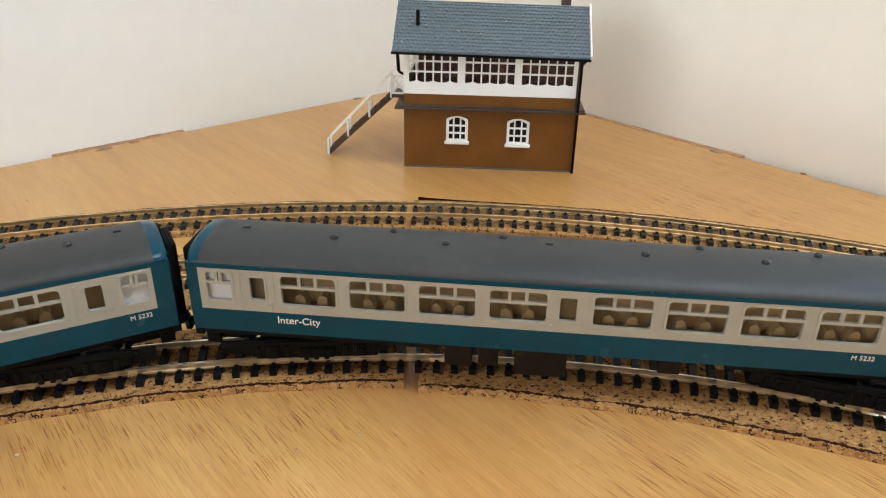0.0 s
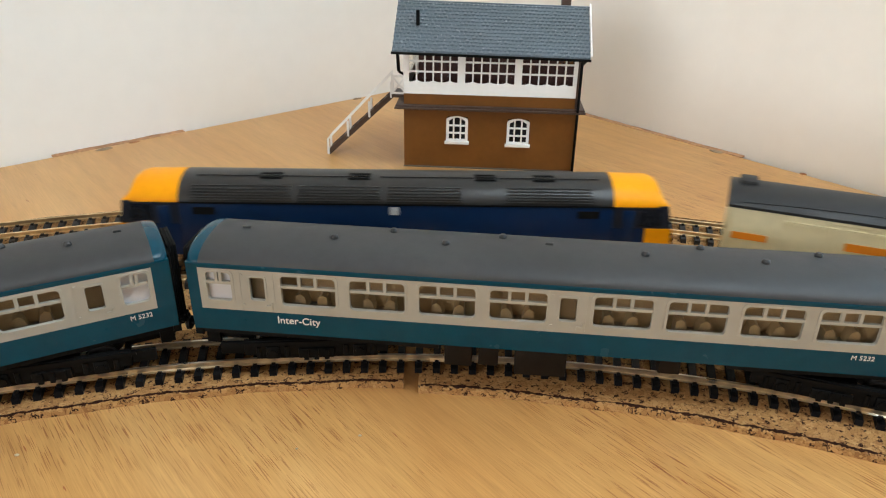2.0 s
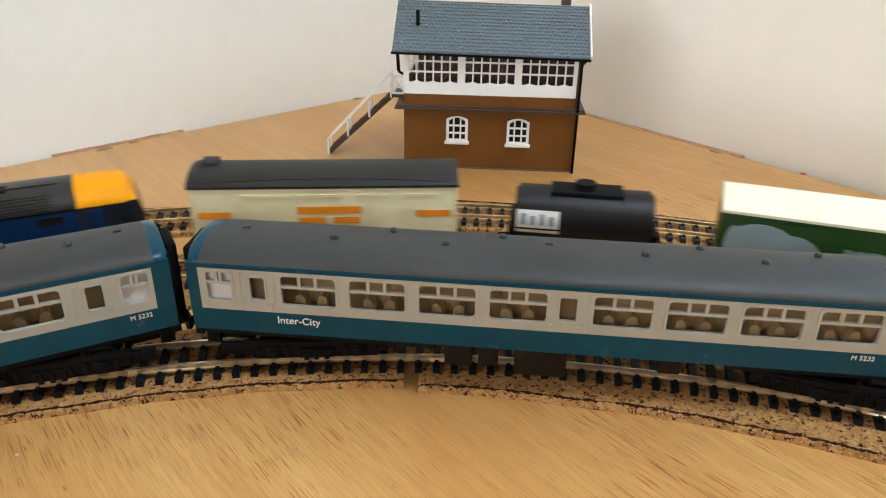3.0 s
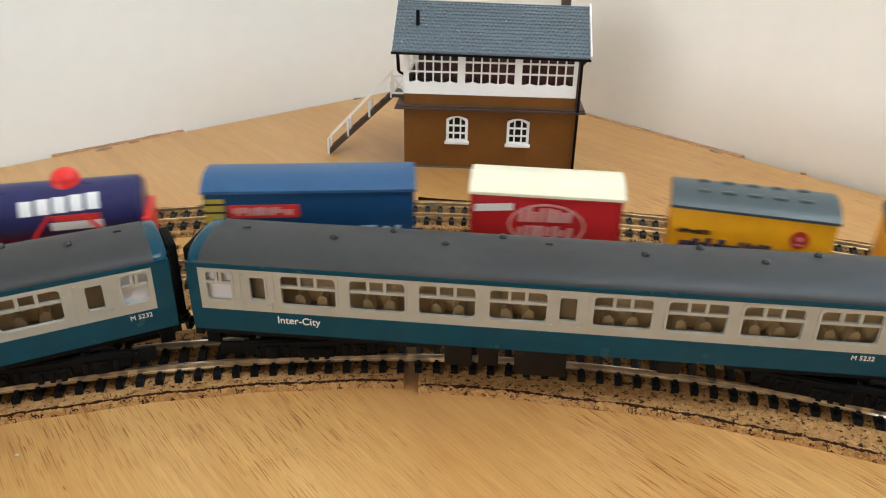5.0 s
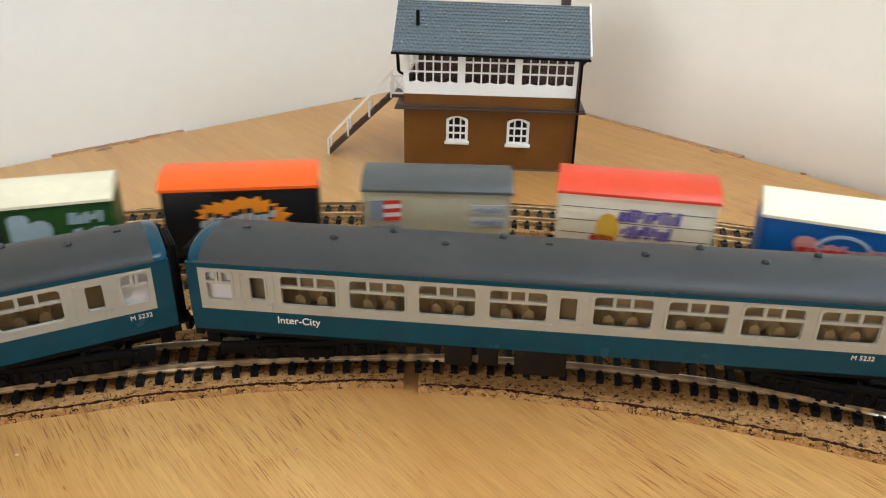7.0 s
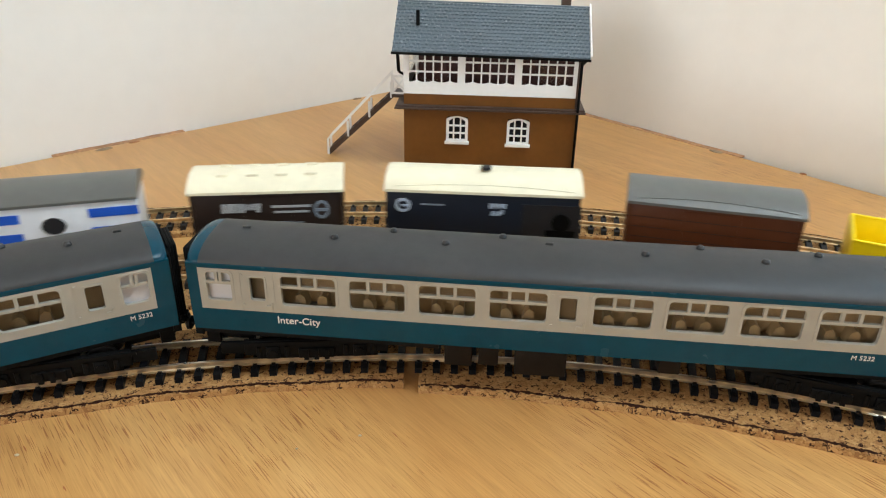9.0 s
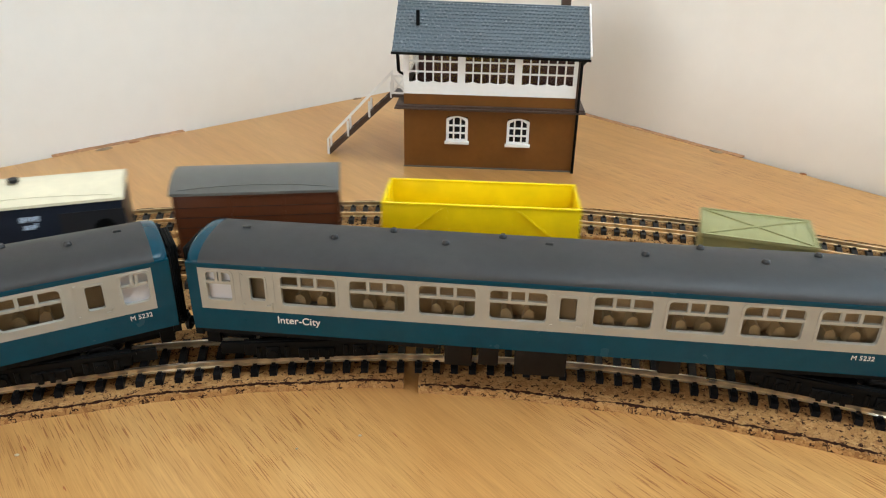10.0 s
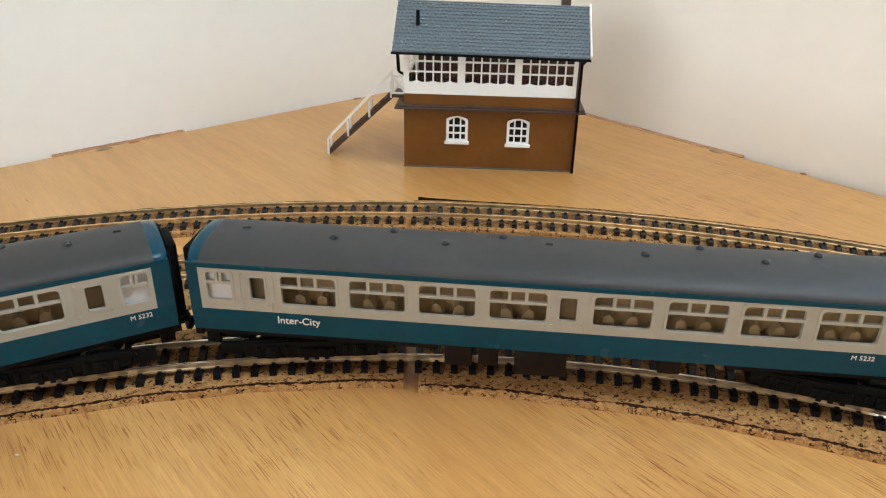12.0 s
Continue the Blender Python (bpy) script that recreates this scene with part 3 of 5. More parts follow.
        box(bm, x0, x1, 1.1, 1.35, zb, zt)
        pane = part("pane", bm, CLEAR, frame_ob)
        pane.visible_shadow = False
    # roof: slab and courses of slates
    yf, yb, zr, ze = -5.0, D + 5.0, 109.3, 81.6
    yr = D / 2
    bm = bmesh.new()
    prism(bm, [(yf, ze), (yr, zr - 1.0), (yb, ze), (yb, ze - 1.2), (yr, zr - 2.4), (yf, ze - 1.2)], -7.0, W + 4.2)
    roof = part("roof", bm, SLATE, root, "grey moulded slate roof")
    lean = Matrix.Translation((60 * MM, 0, 81 * MM)) @ pose(0, 0, 0, 0, 0.7, 0) @ Matrix.Translation((-60 * MM, 0, -81 * MM))
    roof.matrix_basis = lean
    rng = random.Random(4)
    verts, faces = [], []
    slope = math.hypot(yr - yf, zr - ze)
    rows_n, tile_w = 15, 2.85
    for sgn in (1, -1):
        for r in range(rows_n):
            d0 = slope * r / rows_n - 0.1
            d1 = d0 + slope / rows_n + 0.5
            x = -7.2 + (tile_w / 2 if r % 2 else 0) - tile_w / 2
            while x < W + 4.2:
                xa, xb = max(x + 0.28, -7.2), min(x + tile_w - 0.28, W + 4.4)
                x += tile_w
                if xb - xa < 0.4:
                    continue
                lift = 0.95 + rng.uniform(-0.4, 0.45)
                base = len(verts)
                for d, up in ((d0, 0.0), (d0 + rng.uniform(-.12, .12), lift), (d1, 0.12)):
                    y = yf + (yr - yf) * d / slope
                    z = ze + (zr - ze) * d / slope + up
                    if sgn < 0:
                        y = 2 * yr - y
                    verts += [(xa * MM, y * MM, z * MM), (xb * MM, y * MM, z * MM)]
                faces += [(base, base + 1, base + 3, base + 2), (base + 2, base + 3, base + 5, base + 4), (base, base + 2, base + 4), (base + 1, base + 5, base + 3)]
    me = bpy.data.meshes.new("slate_covering")
    me.from_pydata(verts, [], faces)
    me.materials.append(SLATE)
    slates = new("slate_covering", me)
    slates.parent = roof
    tagged(slates, kind="stuff")
    bm = bmesh.new()
    box(bm, -7.4, W + 4.6, yr - 1.2, yr + 1.2, zr - 0.6, zr + 0.5, 0.3)
    part("ridge", bm, SLATE, roof)
    bm = bmesh.new()
    box(bm, -7.8, W + 5.0, yf - 1.2, yf + 0.4, ze - 2.0, ze - 0.3, 0.3)
    part("gutter", bm, BLACK, root, "black plastic gutter").matrix_basis = lean
    bm = bmesh.new()
    for s in (1, -1):
        strut(bm, (W + 5.0, yr + s * 0.3, zr + 1.2), (W + 5.0, yr + s * (yr - yf), ze + 1.0), 1.0, 2.0)
    part("bargeboard", bm, SIG_WHITE, root, "white gable board").matrix_basis = lean
    bm = bmesh.new()
    cyl(bm, (W - 0.4, -2.6, 38.5), "z", 1.0, 77, 10)
    strut(bm, (W - 0.4, -2.6, 76.5), (W + 1.0, yf - 0.6, 79.2), 1.8, 1.8)
    part("drainpipe", bm, BLACK, root, "black drainpipe")
    bm = bmesh.new()
    strut(bm, (-4.4, 3.0, 80.5), (-3.8, 4.4, 67.0), 1.7, 1.7)
    strut(bm, (-3.8, 4.4, 67.0), (0.2, 4.6, 64.6), 1.5, 1.5)
    part("drainpipe", bm, BLACK, root, "black drainpipe at the gable")
    # stove pipe and chimney
    bm = bmesh.new()
    yv, zv = 13.0, 97.5
    cyl(bm, (8.6, yv, zv + 3.4), "z", 1.25, 11.0, 10)
    part("stove_pipe", bm, MATT_BLACK, root, "short black stove pipe")
    bm = bmesh.new()
    box(bm, 106.5, 113.0, yr + 7, yr + 15, 98.0, 122.0, 0.4)
    box(bm, 105.7, 113.8, yr + 6.2, yr + 15.8, 120.0, 123.5, 0.4)
    part("chimney", bm, SIG_DARK, root, "dark brown chimney stack")
    # landing and stairs at the gable end
    bm = bmesh.new()
    box(bm, -11.0, -0.2, 19.0, 37.0, 44.8, 47.2, 0.2)
    part("landing", bm, SIG_DARK, root, "dark landing")
    for y in (20.0,):
        bm = bmesh.new()
        for x in (-10.6, -0.8):
            box(bm, x - 0.7, x + 0.7, y - 0.6, y + 0.6, 47.0, 62.4)
        box(bm, -10.6, -0.8, y - 0.5, y + 0.5, 59.2, 60.6)
        box(bm, -10.6, -0.8, y - 0.5, y + 0.5, 47.2, 48.6)
        strut(bm, (-10.4, y, 48.2), (-1.0, y, 59.8), 1.3, 1.2)
        strut(bm, (-10.4, y, 59.8), (-1.0, y, 48.2), 1.3, 1.2)
        part("landing_rail", bm, SIG_WHITE, root, "white cross-braced landing rail")
    bm = bmesh.new()
    box(bm, -0.6, 0.2, 22.0, 34.0, 47, 78)
    part("door", bm, SIG_DARK, root, "dark door at the gable end")
    foot, top = Vector((-59.3, 0, 1.2)), Vector((-11.4, 0, 45.5))
    for y in (20.8, 31.6):
        bm = bmesh.new()
        strut(bm, (foot.x, y, foot.z), (top.x, y, top.z), 1.2, 3.6)
        part("stair_string", bm, SIG_DARK, root, "dark brown stair string")
        bm = bmesh.new()
        for u in (0.0, 0.32, 0.66, 1.0):
            p = foot.lerp(top, u)
            box(bm, p.x - 0.75, p.x + 0.75, y - 1.4, y - 0.2, p.z - 1.0, p.z + 10.6)
        strut(bm, (foot.x, y - 0.8, foot.z + 10.6), (top.x, y - 0.8, top.z + 16.0), 1.5, 1.2)
        part("handrail", bm, SIG_WHITE, root, "white sloping handrail")
    for i in range(9):
        p = foot.lerp(top, (i + 0.7) / 9.4)
        bm = bmesh.new()
        box(bm, p.x - 2.2, p.x + 2.2, 20.8, 31.6, p.z - 0.5, p.z + 0.5)
        part("tread", bm, SIG_DARK, root)
    return root


signal_box()


# ---- specks on the board ----
def crumb(x, y, r, label, mat):
    bm = bmesh.new()
    bmesh.ops.create_icosphere(bm, subdivisions=2, radius=r, matrix=Matrix.LocRotScale((0, 0, r * 0.5), None, (1.2, 0.9, 0.6)))
    solid("crumb", bm, mat, label, "crumb", pose(x * MM, y * MM, 0), group="crumbs on the board")


CRUMB = paint("crumb_white", (0.55, 0.45, 0.31))
crumb(-29.1, 207.7, 0.55, "tiny pale crumb lying on the plywood", CRUMB)
crumb(-50.8, 200.3, 0.45, "tiny pale crumb lying on the plywood", CRUMB)
crumb(-147.1, 194.6, 0.7, "tiny pale crumb lying on the plywood", CRUMB)
# filler and knocks where the board meets the walls


def filler(x, y, w, d, turn, mat):
    bm = bmesh.new()
    bmesh.ops.create_icosphere(bm, subdivisions=3, radius=1.0)
    for v in bm.verts:
        k = 1 + 0.35 * noise.noise((v.co.x * 1.7 + x, v.co.y * 1.7, v.co.z))
        v.co = Vector((v.co.x * w * k, v.co.y * d * k, max(0.0, v.co.z) * 0.7))
    solid("filler_smear", bm, mat, "small dark smear of filler on the board by the wall", "filler", pose(x * MM, y * MM, 0, 0, 0, turn), group="smears along the walls")


SMEAR = material("filler_brown", (0.27, 0.19, 0.12), 0.8, var=0.3, scale=400)
SMEAR_RED = material("filler_red_brown", (0.30, 0.12, 0.05), 0.8, var=0.3, scale=400)
filler(-256.5, 524.0, 6.5, 2.6, 42, SMEAR)
filler(-241.0, 541.5, 4.2, 1.8, 42, SMEAR_RED)
filler(-84.0, 683.5, 4.5, 2.4, 42, SMEAR)
filler(210.5, 542.5, 5.5, 2.6, -48, SMEAR)
filler(257.5, 494.5, 2.6, 1.6, -48, SMEAR_RED)


def joint_bead(name, along_b, lo, hi, label):
    """A thin uneven bead where the board meets a wall."""
    bm = bmesh.new()
    rows = []
    n = int((hi - lo) / 3.0)
    for i in range(n + 1):
        p = lo + (hi - lo) * i / n
        k = max(0.15, 0.75 + 1.0 * noise.noise((p * 0.06, 2.0, lo)) + 0.4 * noise.noise((p * 0.3, 5.0, lo)))
        prof = ((0.0, -0.5), (4.0 + 0.9 * k, -0.5), (4.0 + 0.7 * k, 0.2 * k), (0.3, 0.7 * k))
        rows.append([bm.verts.new((q, p, z) if along_b else (p, q, z)) for q, z in prof])
    for r0, r1 in zip(rows, rows[1:]):
        for i in range(4):
            bm.faces.new((r0[i], r0[(i + 1) % 4], r1[(i + 1) % 4], r1[i]))
    bm.faces.new(rows[0])
    bm.faces.new(rows[-1][::-1])
    ob = solid(name, bm, BEAD, label, "filler", ROOM_M, kind="structure")
    return ob


BEAD = material("bead_brown", (0.38, 0.20, 0.10), 0.8, var=0.25, scale=300, stain=0.2, stain_scale=60)
joint_bead("trim_1", True, 90.0, 330.0, "thin reddish brown filler along the wall joint")
joint_bead("trim_2", False, 300.0, 400.0, "thin brown filler along the wall joint")


# ---- coaches ----
C_BOT, C_BAND0, C_BAND1, C_CANT, C_TOP = 16.4, 26.2, 43.6, 45.6, 51.2
C_X0, C_X1 = -134.6, 152.4
HALF = 18.5
BAYS = [-99.0 + 25.9 * i for i in range(4)] + [16.0 + 25.9 * i for i in range(4)]
BAY_W = 21.3


def side_profile(z):
    """Half width of the coach body at a height: straight above, tucked in below."""
    if z > 30:
        return HALF
    return HALF - 0.9 * ((30 - z) / 14) ** 2


def coach_openings():
    ops = [("bay", x, x + BAY_W, 29.4, 42.4) for x in BAYS]
    ops += [("toilet", -127.6, -117.4, 29.8, 42.4), ("toilet", 134.4, 144.4, 29.8, 42.4)]
    ops += [("door", -110.8, -104.6, 30.8, 41.0), ("door", 4.0, 10.6, 30.8, 41.0), ("door", 122.4, 128.6, 30.8, 41.0)]
    return sorted(ops, key=lambda o: o[1])


def coach(ca, inward=0.0):
    n = (math.sin(ca), math.cos(ca))
    reach = math.sqrt(NEAR[2] ** 2 - 96.7 ** 2) - inward
    cx, cy = NEAR[0] + n[0] * reach, NEAR[1] + n[1] * reach
    m = pose(cx * MM, cy * MM, RAIL * MM, 0, 0, -math.degrees(ca))
    root = thing("passenger_coach", "blue and grey model passenger coach standing on the near track", "model coach", m, group="standing coaches")
    ops = coach_openings()
    # lower panels and window bands of both sides
    for s in (-1, 1):
        bm = bmesh.new()
        zs = [C_BOT + (C_BAND0 - C_BOT) * i / 5 for i in range(6)]
        prof = [(s * side_profile(z), z) for z in zs] + [(s * (side_profile(z) - 1.4), z) for z in zs[::-1]]
        prism(bm, prof, C_X0, C_X1)
        part("lower_panel", bm, RAIL_BLUE, root, "deep blue lower side")
        bm = bmesh.new()
        y0, y1 = sorted((s * HALF, s * (HALF - 1.2)))
        band0, band1 = C_X0 + 4.4, C_X1 - 6.6
        x = band0
        for _, a, b, z0, z1 in ops:
            box(bm, x, a, y0, y1, C_BAND0, C_BAND1)
            box(bm, a, b, y0, y1, C_BAND0, z0)
            box(bm, a, b, y0, y1, z1, C_BAND1)
            x = b
        box(bm, x, band1, y0, y1, C_BAND0, C_BAND1)
        bmesh.ops.remove_doubles(bm, verts=bm.verts, dist=0.001)
        part("window_band", bm, COACH_GREY, root, "pale grey window band")
        bm = bmesh.new()
        for a, b in ((C_X0, band0), (band1, C_X1)):
            box(bm, a, b, y0, y1, C_BAND0, C_BAND1)
        box(bm, C_X0, C_X1, y0, y1, C_BAND1, C_CANT)
        box(bm, C_X0 + 1, C_X1 - 1, *sorted((s * HALF, s * (HALF + 0.35))), C_CANT - 0.9, C_CANT - 0.2)
        part("cantrail", bm, RAIL_BLUE, root, "blue strip above the windows")
    # windows on the side towards the room
    for s in (-1, 1):
        for kind_, a, b, z0, z1 in ops:
            bm = bmesh.new()
            ya, yb = sorted((s * (HALF + 0.28), s * (HALF - 1.5)))
            if kind_ == "door":
                ring(bm, rounded(a - 0.5, b + 0.5, z0 - 0.5, z1 + 0.5, 1.0), rounded(a + 0.25, b - 0.25, z0 + 0.25, z1 - 0.25, 0.8), ya, yb)
                w = part("door_window", bm, COACH_GREY, root)
            else:
                ring(bm, rounded(a - 0.7, b + 0.7, z0 - 0.7, z1 + 0.7, 1.9), rounded(a + 0.35, b - 0.35, z0 + 0.35, z1 - 0.35, 1.5), ya, yb)
                zbar = z0 + (z1 - z0) * 0.62
                yc, yd = sorted((s * (HALF + 0.05), s * (HALF - 1.3)))
                box(bm, a, b, yc, yd, zbar - 0.55, zbar + 0.55)
                cuts = (0.345, 0.635) if kind_ == "bay" else (0.42, 0.58)
                for u in cuts:
                    xm = a + (b - a) * u
                    box(bm, xm - 0.6, xm + 0.6, yc, yd, zbar + 0.55, z1)
                w = part("window", bm, COACH_GREY, root, "pale grey window with sliding top lights" if kind_ == "bay" else "small frosted lavatory window")
            bm = bmesh.new()
            if kind_ == "toilet":
                box(bm, a, b, *sorted((s * (HALF - 1.6), s * (HALF - 1.9))), z0, z1)
                part("pane", bm, FROST, w, "white frosted pane")
            else:
                box(bm, a, b, *sorted((s * (HALF - 1.25), s * (HALF - 1.45))), z0, z1)
                pane = part("pane", bm, CLEAR, w)
                pane.visible_shadow = False
    # door outlines, hinges and handles on the side that is seen
    for xa, xb in ((-114.2, -101.4), (0.6, 14.0), (118.8, 131.8)):
        bm = bmesh.new()
        y = -HALF
        for x in (xa, xb):
            box(bm, x - 0.12, x + 0.12, y - 0.16, y + 0.2, C_BAND0, C_BAND1 - 0.3)
        for z in (29.0, 41.6):
            box(bm, xa + 0.4, xa + 1.3, y - 0.4, y + 0.2, z - 0.45, z + 0.45)
        box(bm, xb - 3.4, xb - 1.0, y - 0.45, y + 0.2, 28.0, 29.2)
        box(bm, xb - 1.5, xb - 0.9, y - 0.6, y + 0.2, 27.2, 30.4)
        part("door_edge", bm, COACH_GREY, root, "moulded door edge with hinges and handle")
    # roof
    arc = []
    for i in range(25):
        u = -1 + i / 12
        y = HALF * math.sin(u * math.pi / 2)
        z = C_CANT + (C_TOP - C_CANT) * (1 - abs(math.sin(u * math.pi / 2)) ** 2.35) ** 0.62
        arc.append((y, z))

    def shrink(k, dz=0.0):
        return [(y * k, C_CANT + (z - C_CANT) * k + dz) for y, z in arc]
    bm = bmesh.new()
    prism(bm, shrink(1.0), C_X0 + 5.0, C_X1 - 5.0)
    part("roof", bm, COACH_ROOF, root, "dark grey moulded roof")
    for x_in, sgn in ((C_X0 + 5.0, -1), (C_X1 - 5.0, 1)):
        bm = bmesh.new()
        rows = []
        for d, k in ((0.0, 1.004), (1.6, 1.0), (3.0, 0.98), (4.2, 0.94), (5.0, 0.87)):
            rows.append([bm.verts.new((x_in + sgn * d, y, z)) for y, z in shrink(k)])
        for r0, r1 in zip(rows, rows[1:]):
            for i in range(24):
                bm.faces.new((r0[i], r0[i + 1], r1[i + 1], r1[i]))
        bm.faces.new(rows[-1])
        part("roof_end", bm, RAIL_BLUE, root, "blue domed roof end")
    # ends, gangways, floor
    for x, sgn in ((C_X0, -1), (C_X1, 1)):
        bm = bmesh.new()
        box(bm, *sorted((x - sgn * 0.1, x - sgn * 1.6)), -HALF + 1.2, HALF - 1.2, C_BOT, C_CANT)
        part("end_wall", bm, RAIL_BLUE, root)
        bm = bmesh.new()
        box(bm, *sorted((x, x + sgn * 1.3)), -14.5, 14.5, 13.5, 45.5, 0.8)
        for k in range(3):
            g = 9.5 - 0.35 * (k % 2)
            box(bm, *sorted((x + sgn * (1.3 + k * 1.1), x + sgn * (2.4 + k * 1.1))), -g, g, 15.5, 46.8, 0.4)
        part("gangway", bm, MATT_BLACK, root, "black corridor connection")
        bm = bmesh.new()
        for y in (-11.5, 11.5):
            cyl(bm, (x + sgn * 2.5, y, 14.5), "x", 0.9, 5.0, 10)
            cyl(bm, (x + sgn * 5.0, y, 14.5), "x", 2.8, 0.9, 14)
        box(bm, *sorted((x - sgn * 2, x + sgn * 1)), -16, 16, 12.5, 16.4)
        part("buffer_beam", bm, BLACK, root, "black buffers and beam")
        bm = bmesh.new()
        box(bm, *sorted((x - sgn * 18, x + sgn * 5.0)), -2.2, 2.2, 7.4, 9.6)
        # plate made wide to throw shade on the track bed between the coaches
        box(bm, *sorted((x - sgn * 20, x - sgn * 1.0)), -10.5, 10.5, 8.2, 10.4, 0.3)
        for y in (-11.5, 11.5):
            box(bm, *sorted((x - sgn * 7.0, x - sgn * 1.5)), y - 1.0, y + 1.0, 6.6, 13.0, 0.3)
        box(bm, *sorted((x + sgn * 4.0, x + sgn * 5.2)), -6.0, 6.0, 6.4, 9.4)
        strut(bm, (x + sgn * 3.0, 0, 8.5), (x + sgn * 6.4, 0, 11.2), 3.0, 0.9)
        part("coupling", bm, BLACK, root, "black hook coupling")
    bm = bmesh.new()
    box(bm, C_X0 + 2, C_X1 - 2, -16.6, 16.6, C_BOT, C_BOT + 1.6)
    box(bm, C_X0 + 2, C_X1 - 2, -16.9, 16.9, C_CANT - 1.2, C_CANT - 0.2)
    part("floor_and_lining", bm, BROWN_BLACK, root)
    # interior: tables, seats, partitions
    bm = bmesh.new()
    for x in (-116.0, -101.5, 1.0, 14.0, 119.5, 133.6):
        box(bm, x - 0.5, x + 0.5, -16.8, 16.8, C_BOT + 1.6, C_CANT - 1.4)
    box(bm, C_X0 + 3, C_X1 - 3, -0.5, 0.5, C_BOT + 1.6, 24.0)
    box(bm, -101.0, 119.0, 16.3, 16.8, 24.0, 29.0)
    box(bm, -101.0, 0.5, -9.6, -9.0, 18.0, C_CANT - 1.4)
    box(bm, 14.5, 119.0, -9.6, -9.0, 18.0, C_CANT - 1.4)
    part("interior", bm, INTERIOR, root, "tan moulded interior")
    for x0, x1 in ((-115.4, -102.1), (1.6, 13.4), (120.1, 133.0)):
        bm = bmesh.new()
        box(bm, x0, x1, -15.2, -14.8, 18.0, C_CANT - 1.4)
        part("door_lining", bm, DOOR_LINING, root, "dark brown door lining")
    for xb in BAYS:
        for dx, lean in ((BAY_W * 0.34, 1), (BAY_W * 0.66, -1)):
            bm = bmesh.new()
            x = xb + dx
            box(bm, *sorted((x, x + lean * 6.0)), -15.6, -9.8, 22.0, 27.4, 0.6)
            prism(bm, [(x, 22.5), (x + lean * 2.6, 24.5), (x + lean * 0.8, 31.6), (x - lean * 0.8, 33.0), (x - lean * 2.6, 32.0), (x - lean * 3.0, 24)], -15.0, -9.8, "y")
            part("seat", bm, SEAT, root, "tan moulded seat")
    # roof ventilators
    for x, y in ((-117.5, 2.5), (-81.5, -2.2), (-60.2, 7.2), (-39.0, -1.6), (-17.8, 7.6), (-0.2, 3.2), (34.8, -1.0), (56.4, 7.8), (77.6, -1.6), (99.0, 7.2), (120.5, -1.6), (138, 2.5)):
        q = abs(y) / HALF
        zr_ = C_CANT + (C_TOP - C_CANT) * (1 - q ** 2.35) ** 0.62
        bm = bmesh.new()
        if x in (-117.5, -0.2, 138):
            box(bm, x - 1.5, x + 1.5, y - 0.7, y + 0.7, zr_ - 0.6, zr_ + 0.75, 0.25)
        else:
            cyl(bm, (x, y, zr_ + 0.1), "z", 1.6, 1.3, 14, 1.5)
            cyl(bm, (x, y, zr_ + 1.1), "z", 1.5, 0.8, 14, 0.9)
        part("roof_ventilator", bm, ROOF_VENT, root, "small moulded roof ventilator")
    # underframe boxes
    for xa, xb_, za, y0 in ((-37.5, -27.0, 5.6, -15), (-24.5, -16.8, 6.0, -14), (-10.5, 9.0, 3.6, -15), (43.0, 51.0, 8.8, -15), (-56, -40, 10.5, -12)):
        bm = bmesh.new()
        box(bm, xa, xb_, y0, -y0, za, C_BOT, 0.5)
        part("underframe_box", bm, BROWN_BLACK, root, "dark equipment box")
    bm = bmesh.new()
    for y in (-9, 9):
        strut(bm, (-60, y, C_BOT - 0.6), (78, y, C_BOT - 0.6), 1.2, 2.0)
    part("underframe_truss", bm, BLACK, root)
    # black slabs added over the bogies, to keep the deep underframe in shade
    for u in (-91.0, 109.0):
        bm = bmesh.new()
        box(bm, u - 42, u + 42, -15.5, 15.5, 13.2, C_BOT, 0.4)
        box(bm, u - 36, u + 36, -11.5, 11.5, 10.6, 13.2)
        part("bogie_well", bm, MATT_BLACK, root)
    # bogies stand on the curved track
    for u in (-91.0, 109.0):
        s_mid = math.asin((u) / NEAR[2]) * NEAR[2] + ca * NEAR[2]
        x, y, h = on_curve(NEAR, s_mid)
        local = m.inverted() @ Matrix.LocRotScale((x * MM, y * MM, RAIL * MM), Euler((0, 0, h)), None)
        bm = bmesh.new()
        for s in (-1, 1):
            box(bm, -28, 28, s * 13.2 - 1.0, s * 13.2 + 1.0, 5.0, 11.6, 0.3)
            box(bm, -24, 24, s * 11.0 - 0.6, s * 11.0 + 0.6, 1.6, 8.0)
            for d in (-17, 17):
                box(bm, d - 2.6, d + 2.6, s * 13.6 - 1.3, s * 13.6 + 1.3, 3.4, 9.0, 0.5)
                cyl(bm, (d, s * 15.0, 6.0), "y", 1.8, 1.2, 12)
                for k in (-5.4, 5.4):
                    cyl(bm, (d + k, s * 13.6, 6.6), "z", 1.3, 4.6, 10)
            box(bm, -7, 7, s * 14.0 - 1.3, s * 14.0 + 1.3, 3.6, 8.0, 0.5)
            for k in (-4, 0, 4):
                box(bm, k - 0.9, k + 0.9, s * 15.4 - 0.5, s * 15.4 + 0.5, 3.2, 7.6)
            strut(bm, (-30, s * 14.6, 10.6), (30, s * 14.6, 10.6), 1.0, 1.2)
            box(bm, *sorted((math.copysign(27, u), math.copysign(37, u))), s * 12.6 - 1.0, s * 12.6 + 1.0, 5.6, 10.6, 0.3)
        box(bm, -8, 8, -13, 13, 6.5, 11.0)
